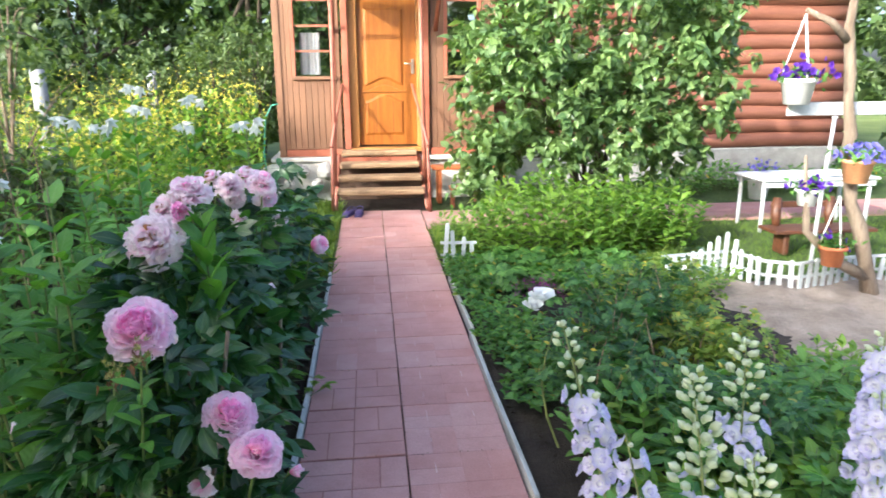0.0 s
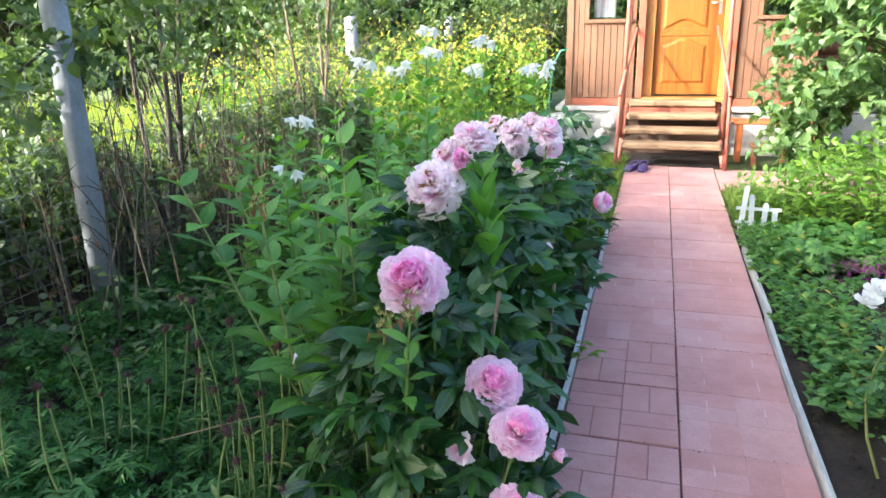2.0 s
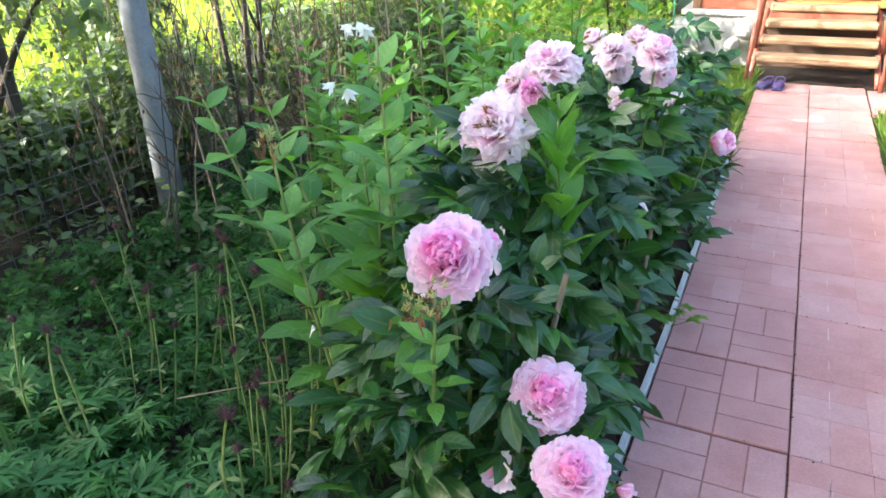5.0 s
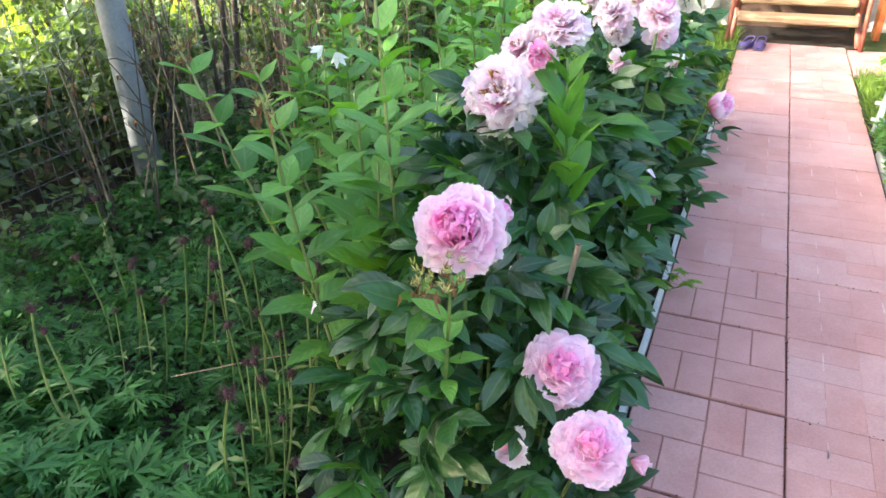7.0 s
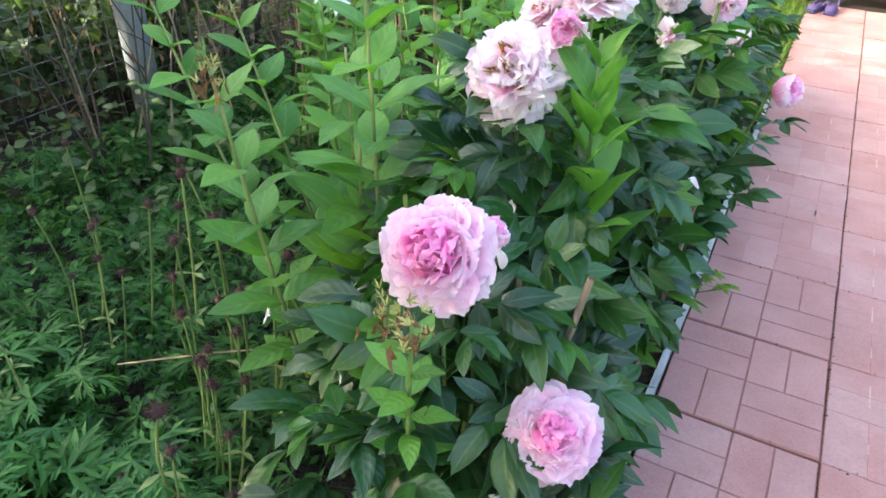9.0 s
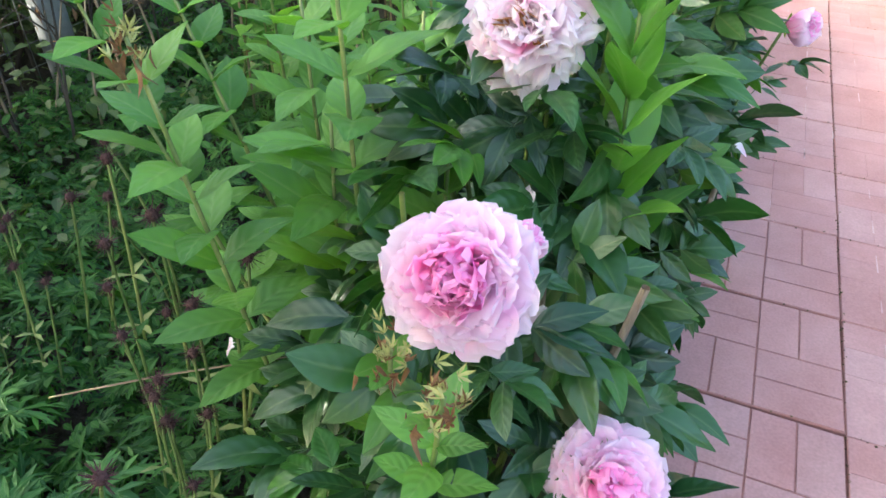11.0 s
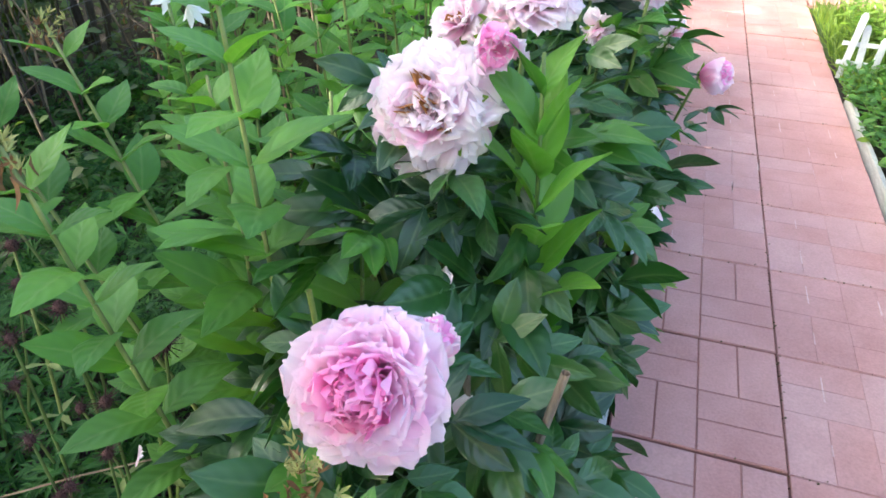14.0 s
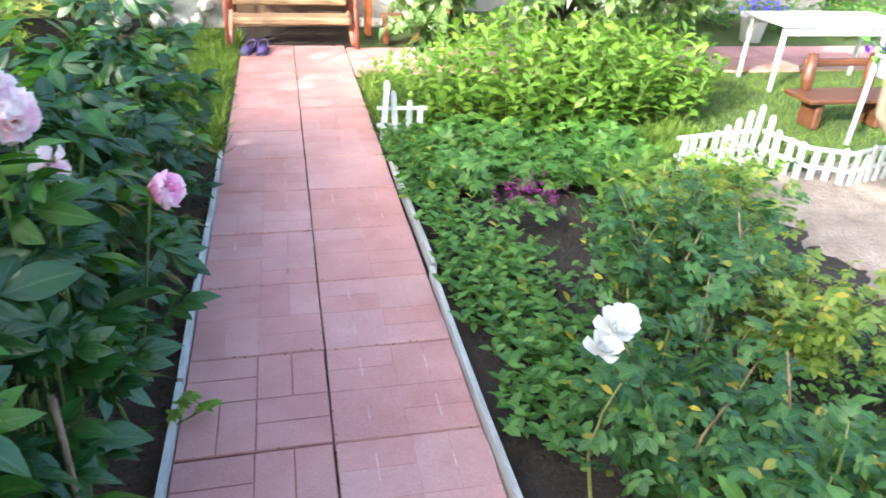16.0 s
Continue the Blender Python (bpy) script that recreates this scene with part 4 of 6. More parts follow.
def peony_plant(at, size, height, leaves, flowers, seed, label="peony bush with dark green divided leaves"):
    """A mound of divided leaves on red-green stems, with blossoms given as (centre, facing, radius, kind, petals)."""
    rng = random.Random(seed)
    plant = thing("peony_plant", label, "peony", at, "peonies along the path")
    o = Vector(at)
    for i in range(leaves):
        u = (i + 0.5) / leaves
        a = i * 2.39996 + rng.uniform(-0.4, 0.4)
        r = math.sqrt(u)
        hz = height * (1 - 0.55 * r ** 2.5) * (rng.uniform(0.8, 1.06) if rng.random() < 0.68 else rng.uniform(0.3, 0.8))
        p = Vector((math.cos(a) * r * size[0], math.sin(a) * r * size[1], max(0.08, hz)))
        if p.z < height * 0.85 and o.x + p.x > -0.575:
            p.x = -0.575 - o.x - rng.uniform(0, 0.10)
        b = a + rng.gauss(0, 0.75)
        out = Vector((math.cos(b), math.sin(b), rng.uniform(-0.35, 0.75) - 0.35 * r))
        up = Vector((math.cos(a) * 0.5, math.sin(a) * 0.5, 1.0)) + Vector((rng.uniform(-0.75, 0.75), rng.uniform(-0.75, 0.75), rng.uniform(-0.3, 0)))
        m = Matrix(frames_of(np.array([p]), np.array([out]), np.array([up]), np.array([rng.uniform(0.15, 0.225)]))[0].tolist())
        part("leaf", PEONY_LEAVES[i % 7], "", plant, pos=m)
    for k in range(9):
        a = k * 0.7 + rng.random()
        part("stem", tube_shape(curve_points((0.03 * math.cos(a), 0.03 * math.sin(a), 0), (size[0] * 0.6 * math.cos(a), size[1] * 0.6 * math.sin(a), height * 0.8), (0, 0, 0.06)), [0.006] * 7, 5), "stem", plant)
    for k, (c, facing, radius, kind, petals) in enumerate(flowers):
        c = Vector(c) - o
        f = Vector(facing).normalized()
        end = c - f * radius * 0.45
        base = Vector((c.x * 0.6, c.y * 0.6, 0.1))
        part("stem", tube_shape(curve_points(base, end, (0.0, 0.03, 0.02)), [0.0045] * 7, 6), "stem", plant)
        blossom(plant, c, facing, radius, seed * 31 + k, kind, petals)
        for j in range(6 if radius > 0.045 else 3):
            u = 0.45 + 0.08 * j
            a = j * 2.4 + k
            d = Vector((math.cos(a), math.sin(a), 0.35))
            m = Matrix(frames_of(np.array([list(base.lerp(end, u) + d * 0.05)]), np.array([list(d)]), np.array([[0.3 * d.x, 0.3 * d.y, 1.0]]), np.array([rng.uniform(0.13, 0.18)]))[0].tolist())
            part("leaf", PEONY_LEAVES[j % 7], "", plant, pos=m)
    return plant


near = [((-0.808, -1.466, 1.042), (0.12, -0.80, 0.62), 0.092, "full", 112), ((-0.575, -1.455, 0.744), (0.25, -0.55, 0.75), 0.082, "pink", 100), ((-0.466, -1.624, 0.715), (0.25, -0.55, 0.8), 0.070, "pink", 100), ((-0.462, -1.66, 0.49), (0.3, -0.4, 0.95), 0.080, "pink", 60),
        ((-0.40, -1.45, 0.53), (0.8, -0.3, 0.1), 0.024, "bud", 14), ((-0.77, -1.36, 1.02), (0.5, 0.3, 0.6), 0.03, "bud", 16), ((-0.651, -1.563, 0.574), (-0.3, -0.8, 0.1), 0.055, "faded", 10)]
second = [((-0.851, -1.085, 1.213), (0.05, -0.8, 0.45), 0.098, "faded", 110), ((-0.750, -0.965, 1.366), (0.1, -0.4, 0.9), 0.070, "pale", 90), ((-0.866, -0.92, 1.29), (-0.3, -0.6, 0.5), 0.060, "faded", 40), ((-0.785, -1.02, 1.292), (0.4, -0.8, 0.1), 0.036, "bud", 20)]
third = [((-0.592, -0.375, 1.300), (0.3, -0.45, 0.8), 0.064, "pale", 70), ((-0.753, -0.330, 1.287), (-0.1, -0.5, 0.8), 0.066, "faded", 70), ((-0.692, -0.208, 1.308), (0.1, -0.3, 0.9), 0.055, "faded", 36), ((-0.731, -0.308, 1.200), (0.2, -0.9, -0.2), 0.055, "faded", 36),
         ((-0.590, -0.266, 1.200), (0.5, -0.6, 0.1), 0.055, "faded", 36), ((-0.70, -0.40, 1.12), (0.2, -0.8, -0.4), 0.045, "faded", 22), ((-0.53, -0.30, 1.10), (0.7, -0.5, -0.4), 0.045, "faded", 22), ((-0.84, -0.25, 1.30), (-0.4, -0.5, 0.7), 0.050, "faded", 30)]
first = peony_plant((-0.86, -1.27, -0.03), (0.31, 0.38), 0.92, 118, near, 1)
peony_plant((-0.87, -0.86, -0.03), (0.35, 0.42), 1.18, 175, second, 2)
peony_plant((-0.83, -0.28, -0.03), (0.34, 0.44), 1.20, 175, third, 3)
peony_plant((-0.89, 0.45, -0.03), (0.34, 0.42), 1.14, 130, [((-0.426, 0.072, 0.889), (0.75, -0.5, 0.2), 0.046, "bud", 34)], 4)
# loose petals caught in the leaves
for i, (x, y, z, k) in enumerate([(-0.820, -1.154, 0.931, 0.045), (-0.781, -1.254, 0.934, 0.040), (-0.769, -1.272, 0.905, 0.046), (-0.80, -1.20, 0.90, 0.035), (-1.212, -1.449, 0.715, 0.035), (-0.74, -1.30, 0.84, 0.04), (-0.50, -0.85, 0.95, 0.03)]):
    part("petal", PETALS["faded"][i % 4], "", first, "loose pale petal", pose(x + 0.86, y + 1.27, z + 0.03, 35 + 20 * (i % 3), 20 * (i % 2), 75 * i) @ Matrix.Diagonal((k, k, k, 1)))
for i, y in enumerate((1.05, 1.65, 2.2)):
    peony_plant((-0.88, y, -0.03), (0.34, 0.42), 1.00, 95, [], 5 + i)


def tall_plant(at, lean, height, pairs, leaf_len, seed, name="phlox_plant", label="tall phlox stem with light green paired leaves", tip="", steep=0.0, low=0.22):
    """A leafy stem: paired leaves, each pair turned from the last, growing smaller to the tip."""
    rng = random.Random(seed)
    plant = thing(name, label, "phlox" if "phlox" in name else "lily", at, name + "s")
    pts = curve_points((0, 0, -0.03), (lean[0], lean[1], height), (rng.uniform(-0.03, 0.03), rng.uniform(-0.03, 0.03), 0), 8)
    part("stem", tube_shape(pts, [0.0065 - 0.0004 * k for k in range(9)], 6), "pale_stem" if rng.random() < 0.5 else "stem", plant)
    ms = []
    for i in range(pairs):
        t = low + (1 - low) * i / pairs
        k = t * 8
        p = pts[int(min(7, k))].lerp(pts[int(min(7, k)) + 1], min(1.0, k - int(min(7, k))))
        for s in (0, math.pi):
            a = i * 1.4 + s + rng.uniform(-0.3, 0.3)
            along = np.array([[math.cos(a), math.sin(a), rng.uniform(0.05, 0.6) + 0.5 * t + steep]])
            up = np.array([[rng.uniform(-0.2, 0.2), rng.uniform(-0.2, 0.2), 1.0]])
            size = 1.12 * leaf_len * rng.uniform(0.75, 1.1) * (1.0 if t < 0.75 else 1.0 - 1.6 * (t - 0.75))
            ms.append(frames_of(np.array([p]), along, up, np.array([size]))[0])
    for i, m in enumerate(ms):
        part("leaf", PHLOX_MESH[i % 3], "", plant, pos=Matrix(m.tolist()))
    top = pts[-1]
    if tip == "seed":
        for k in range(16):
            at_ = Matrix.Translation(top + Vector((rng.gauss(0, 0.015), rng.gauss(0, 0.015), rng.gauss(-0.012, 0.018)))) @ pose(0, 0, 0, rng.uniform(-70, 60), rng.uniform(-50, 50), rng.uniform(0, 360))
            star = [leaf(2, 0.13, 0.5, -0.35, 0.75).moved(at_ @ pose(0, 0, 0, 0, 0, 72 * j) @ pose(0, 0, 0, 38, 0, 0) @ Matrix.Diagonal((0.019,) * 3 + (1,))) for j in range(5)]
            part("calyx", joined(star), "dry_calyx" if k % 3 else "withered", plant, "spiky yellow-green withered calyx")
        for dp in [leaf(3, 0.13, 0.8, 0.5, 0.8, 0.05).moved(Matrix.Translation(top) @ pose(rng.gauss(0, 0.02), rng.gauss(0, 0.02), -0.025, -80 + rng.uniform(-25, 25), rng.uniform(-40, 40), 70 * k) @ Matrix.Diagonal((rng.uniform(0.025, 0.042),) * 3 + (1,))) for k in range(8)]:
            part("dry_petal", dp, "withered", plant, "withered brown petal")
    elif tip == "lily":
        for k in range(rng.choice((2, 3, 3, 4))):
            a = k * 1.9 + rng.random()
            hang = pose(0.05 * math.cos(a), 0.05 * math.sin(a), 0.01 * k, 0, 0, math.degrees(a)) @ pose(0, 0, 0, rng.uniform(-65, -25), 0, 0)
            fl = joined([leaf(3, 0.22, 0.3, -0.45, 0.95).moved(hang @ pose(0, 0, 0, 0, 60 * j, 0) @ pose(0, 0, 0, 14, 0, 0) @ Matrix.Diagonal((0.052, 0.052, 0.052, 1))) for j in range(6)])
            part("flower", fl.moved(Matrix.Translation(top)), "white_flower", plant, "white drooping lily bloom")
    return plant


# light green leafy stems between peonies and fence
rng = random.Random(11)
NEAR = [((-1.12, -1.15, 0), (-0.03, 0.02), 1.42, "", 0.17), ((-1.16, -1.12, 0), (-0.75, 0.12), 1.22, "seed", 0.15), ((-1.12, -0.95, 0), (0.04, 0.0), 1.15, "", 0.16), ((-1.22, -1.22, 0), (-0.09, -0.17), 1.22, "seed", 0.14),
        ((-0.90, -1.40, 0), (0.148, -0.227), 1.03, "seed", 0.085), ((-0.95, -1.36, 0), (0.07, -0.135), 0.92, "seed", 0.085), ((-0.72, -1.00, 0), (0.01, -0.03), 1.29, "up", 0.175), ((-1.30, -0.9, 0), (-0.1, 0.05), 1.1, "", 0.16), ((-1.0, -1.12, 0), (0.05, -0.02), 0.98, "", 0.18), ((-1.20, -1.02, 0), (0.02, -0.1), 1.0, "", 0.18), ((-1.45, -0.6, 0), (0.05, -0.1), 1.0, "", 0.17), ((-1.12, -1.02, 0), (-0.66, 0.18), 1.16, "seed", 0.14)]
for i, (at, lean, h, tip, size) in enumerate(NEAR):
    tall_plant(at, lean, h, 13 if tip == "up" else 11, size, 40 + i, tip=tip, steep=1.5 if tip == "up" else 0.0, low=0.36)
for i in range(52):
    x, y = rng.uniform(-2.7, -1.15), rng.uniform(-0.8, 2.4)
    if x < -1.45 and y < 0.1:
        continue
    tall_plant((x, y, 0), (rng.uniform(-0.15, 0.15), rng.uniform(-0.12, 0.12)), rng.uniform(0.75, 1.15), 12, rng.uniform(0.12, 0.16), 100 + i)
LILY = [(-0.709, -0.02, 1.507), (-1.229, 0.067, 1.587), (-1.471, -0.162, 1.55), (-1.744, -0.333, 1.304), (-1.701, -0.544, 1.126), (-1.02, 0.10, 1.50), (-0.98, 0.2, 1.62), (-1.30, 0.25, 1.68), (-1.42, 0.1, 1.50)]
for i, (x, y, z) in enumerate(LILY):
    dx, dy = rng.uniform(-0.1, 0.1), rng.uniform(0.05, 0.2)
    tall_plant((x - dx, y + dy, 0), (dx, -dy), z, 15, 0.12, 200 + i, "lily_plant", "tall lily with white drooping flowers", "lily")


def dry_stalk(x, y, h, seed):
    """A withered stalk whose upper half is thick with brown seed scales."""
    r = random.Random(seed)
    st = thing("dry_stalk", "withered dark brown seed stalk among the lilies", "dry plant", (x, y, 0), "dry stalks")
    pts = curve_points((0, 0, -0.03), (r.uniform(-0.08, 0.02), 0.02, h), (0.02, 0, 0), 8)
    part("stem", tube_shape(pts, [0.006 - 0.0004 * k for k in range(9)], 6), "dry_stem", st)
    sc = []
    for k in range(170):
        u = 0.62 + 0.38 * r.random()
        p = pts[0].lerp(pts[-1], u) + Vector((r.gauss(0, 0.017), r.gauss(0, 0.017), 0))
        sc.append(leaf(1, 0.3, 0.4, 0.2).moved(Matrix.Translation(p) @ pose(0, 0, 0, r.uniform(-60, 50), 0, r.uniform(0, 360)) @ Matrix.Diagonal((0.032,) * 3 + (1,))))
    tagged(part("seed_spike", joined(sc), "seed_head", st), kind="stuff")


for k, (x, y, h) in enumerate([(-2.0, 0.4, 1.62), (-1.92, 0.55, 1.5), (-2.55, 0.9, 1.55), (-2.5, 0.3, 1.3)]):
    dry_stalk(x, y, h, 60 + k)

def bare_shoots(x, y, h, seed):
    """A clump of thin leafless shoots, each forking once, with a few dry leaves."""
    r = random.Random(seed)
    cl = thing("bare_shoots", "clump of thin dark leafless shoots at the fence", "dry plant", (x, y, 0), "bare shoots")
    dry = []
    for k in range(9):
        foot = Vector((r.gauss(0, 0.14), r.gauss(0, 0.14), -0.03))
        top = foot + Vector((r.gauss(0, 0.20), r.gauss(0, 0.16), h * r.uniform(0.65, 1.1)))
        pts = curve_points(foot, top, (r.gauss(0, 0.04), r.gauss(0, 0.04), 0), 6)
        part("shoot", tube_shape(pts, [0.0075 - 0.0009 * j for j in range(7)], 5), "bark" if k % 3 else "dry_stem", cl)
        for q in (3, 4, 5):
            side = pts[q] + Vector((r.gauss(0, 0.12), r.gauss(0, 0.12), r.uniform(0.08, 0.28)))
            part("twig", tube_shape([pts[q], pts[q].lerp(side, 0.5) + Vector((0, 0, 0.02)), side], [0.004, 0.003, 0.0015], 4), "bark", cl)
            dry += [leaf(2, 0.22, 0.6, 0.5).moved(Matrix.Translation(pts[q].lerp(side, r.random())) @ pose(0, 0, 0, r.uniform(-70, 30), 0, r.uniform(0, 360)) @ Matrix.Diagonal((r.uniform(0.02, 0.045),) * 3 + (1,))) for _ in range(3)]
    tagged(part("dry_leaves", joined(dry), "withered", cl), kind="stuff")


for k, (x, y, h) in enumerate([(-3.25, 0.55, 1.5), (-3.0, 1.1, 1.3), (-2.75, 1.7, 1.5), (-3.3, 1.5, 1.7), (-2.6, 0.75, 1.2), (-3.15, -0.35, 1.1), (-3.75, 0.45, 1.5)]):
    bare_shoots(x, y, h, 500 + k)

# ---- foreground bed: divided leaves, brown seed heads ----
nrng = np.random.default_rng(3)


def palmate(lobes, width, seed):
    r = random.Random(seed)
    return joined([leaf(2, width, 0.25, 0.25, 0.9).moved(pose(0, 0, 0, r.uniform(-8, 8), 0, -100 + 200 * k / (lobes - 1)) @ Matrix.Diagonal((1 - 0.25 * abs(2 * k / (lobes - 1) - 1),) * 3 + (1,))) for k in range(lobes)])


def cut_leaf(seed):
    """A deeply divided leaf: five lobes, each with two pairs of narrow teeth."""
    r = random.Random(seed)
    out = []
    for k in range(5):
        turn, size = -110 + 55 * k + r.uniform(-8, 8), (0.7, 0.9, 1.0, 0.9, 0.7)[k]
        lobe = [leaf(2, 0.13, 0.3, 0.3, 0.8)]
        for y, q in ((0.35, 0.5), (0.6, 0.36)):
            lobe += [leaf(2, 0.15, 0.3, 0.2, 0.8).moved(pose(0, y, -0.3 * y * y, 0, 0, g * 38) @ Matrix.Diagonal((q,) * 3 + (1,))) for g in (-1, 1)]
        out += [q.moved(pose(0, 0, 0, r.uniform(-12, 8), r.uniform(-12, 12), turn) @ Matrix.Diagonal((size,) * 3 + (1,))) for q in lobe]
    return joined(out)


PALM = [palmate(7, 0.24, s) for s in range(4)]
CUT = [cut_leaf(s) for s in range(4)]
OVAL = [oval_leaf(3, 0.30, 0.3, 0.25, 0.75), oval_leaf(3, 0.34, 0.4, 0.1, 0.7), oval_leaf(3, 0.27, 0.2, 0.35, 0.8)]


def low_growth(name, label, n, x0, x1, y0, y1, z0, z1, size, shapes, mat, category="plants", keep=None, rng_=nrng):
    pos = np.column_stack([rng_.uniform(x0, x1, n), rng_.uniform(y0, y1, n), z0 + (z1 - z0) * rng_.random(n)])
    hump = 0.65 + 0.5 * np.array([noise.noise((p[0] * 1.7, p[1] * 1.7, 3)) for p in pos])
    pos[:, 2] = z0 + (pos[:, 2] - z0) * np.clip(hump, 0.25, 1.3)
    edge = np.minimum(np.minimum(pos[:, 0] - x0, x1 - pos[:, 0]), np.minimum(pos[:, 1] - y0, y1 - pos[:, 1]))
    ragged = np.array([0.5 + 0.9 * noise.noise((p[0] * 2.5, p[1] * 2.5, 8)) for p in pos])
    pos = pos[edge > 0.4 * np.clip(ragged, 0, 1) * rng_.random(n) ** 0.3]
    if keep:
        pos = np.array([p for p in pos if keep(*p)])
    n = len(pos)
    along = rng_.normal(0, 1, (n, 3)) * (1, 1, 0.35)
    up = rng_.normal(0, 0.35, (n, 3)) + (0, 0, 1)
    s = scattered(shapes, frames_of(pos, along, up, size * rng_.uniform(0.6, 1.25, n)))
    return tagged(new(name, s.mesh(name, mat)), label, category, kind="stuff")


low_growth("groundcover", "dense dark green divided leaves on the ground", 3600, -3.6, -1.05, -2.7, 1.2, 0.02, 0.27, 0.08, CUT, "geranium_leaf")
low_growth("groundcover", "broad deeply cut green leaves in front", 640, -2.9, -1.12, -2.6, -1.35, 0.08, 0.38, 0.115, CUT, "cut_leaf")
low_growth("groundcover", "small round green leaves on the ground", 8000, -3.7, -1.05, -2.5, 1.6, 0.0, 0.30, 0.040, OVAL, "geranium_leaf")
low_growth("groundcover", "weeds under the fence", 7000, -6, -2.3, -1.0, 7, 0.0, 0.45, 0.06, LEAF_MID, "tree_leaf")


def seed_stalk(i):
    r = random.Random(i)
    st = thing("seed_stalk", "thin stalk with a round brown seed head", "seed head", group="brown seed heads")
    h = 0.5
    part("stem", tube_shape(curve_points((0, 0, -0.03), (0.05, 0.03, h), (0.035, -0.02, 0)), [0.0040 - 0.0002 * k for k in range(7)], 5), "stalk" if i == 2 else "stem", st)
    spikes = [lathe([(0.001, -0.011), (0.008, -0.008), (0.011, 0.0), (0.008, 0.008), (0.001, 0.011)], 8).moved(Matrix.Translation((0.05, 0.03, h)))]
    for k in range(70):
        d = Vector((r.gauss(0, 1), r.gauss(0, 1), r.gauss(0.1, 0.7))).normalized()
        m = frames_of(np.array([[0.05, 0.03, h]]), np.array([list(d)]), np.array([[0.3, 0.2, 1.0]]), np.array([r.uniform(0.018, 0.031)]))[0]
        spikes.append(leaf(1, 0.2, 0.4, 0.0).moved(m))
    part("head", joined(spikes), "seed_head", st)
    for z in (0.3, 0.55):
        for k in range(3):
            part("leaf", leaf(2, 0.15, 0.3, 0.3).moved(pose(0.05 * z + 0.035 * math.sin(math.pi * z), 0.03 * z - 0.02 * math.sin(math.pi * z), h * z, 20, 0, 120 * k + 30 * z) @ Matrix.Diagonal((0.05,) * 3 + (1,))), "stalk" if i == 2 else "geranium_leaf", st)
    return st


protos = [seed_stalk(i) for i in range(3)]
for k, p in enumerate(protos):
    p.matrix_basis = pose(-1.35 - 0.1 * k, -1.7 + 0.2 * k, 0, 0, 0, 40 * k)
rng = random.Random(8)
HEADS = [(-2.03, -1.11, 0.6), (-2.21, -1.16, 0.5), (-2.16, -1.29, 0.37), (-1.56, -1.31, 0.52), (-1.45, -1.26, 0.59), (-1.41, -1.21, 0.64), (-1.43, -1.19, 0.66), (-1.4, -1.37, 0.52), (-1.48, -1.44, 0.45), (-1.43, -1.46, 0.45), (-1.37, -1.47, 0.46), (-1.37, -1.44, 0.48), (-1.29, -1.57, 0.43), (-1.18, -1.66, 0.42), (-1.3, -1.79, 0.32), (-1.54, -1.66, 0.27), (-1.64, -1.11, 0.69), (-1.84, -1.06, 0.69), (-1.74, -1.16, 0.61), (-2.0, -1.26, 0.45), (-2.08, -1.23, 0.46)]
for i in range(36):
    if i < len(HEADS):
        x, y, z = HEADS[i]
        s, tilt = z / 0.5, (rng.uniform(-5, 5), rng.uniform(-5, 5))
        x, y = x - 0.05 * s, y - 0.03 * s
    else:
        x, y, s, tilt = rng.uniform(-2.6, -1.25), rng.uniform(-1.75, -0.6), rng.uniform(0.85, 1.3), (rng.uniform(-10, 10), rng.uniform(-10, 10))
    q = copy_thing(protos[i % 3], pose(x, y, 0, tilt[0], tilt[1], 0 if i < len(HEADS) else rng.uniform(0, 360)))
    q.scale = (s, s, s)

# ---- left boundary: posts, wire netting, shrubs, trees ----
def pipe_post(at, top, lean=(0, 0)):
    p = thing("fence_post", "grey round fibre-cement fence post", "fence post", at, "fence posts")
    part("pipe", tube_shape([(0, 0, -0.1), (lean[0] * 0.5, lean[1] * 0.5, top * 0.5), (lean[0], lean[1], top)], [0.078, 0.074, 0.072], 14), "asbestos", p)
    return p


pipe_post((-3.47, 0.17, 0), 2.1)
pipe_post((-3.5, 4.32, 0), 1.8)
pipe_post((-3.5, 8.2, 0), 1.8)
pipe_post((-3.44, -4.0, 0), 2.0)
net = thing("wire_fence", "rusty wire netting between the posts", "fence", kind="structure")
wv = []
for k in range(100):
    y = -4 + 0.11 * k
    x = -3.54
    wv.append(tube_shape([(x, y, 0.05), (x - 0.01, y, 1.5)], [0.0024, 0.0024], 4))
for k in range(14):
    z = 0.08 + 0.11 * k
    wv.append(tube_shape([(-3.54, -4, z), (-3.54, 0, z), (-3.54, 7, z)], [0.0024] * 3, 4))
tagged(part("netting", joined(wv), "wire", net), kind="stuff")


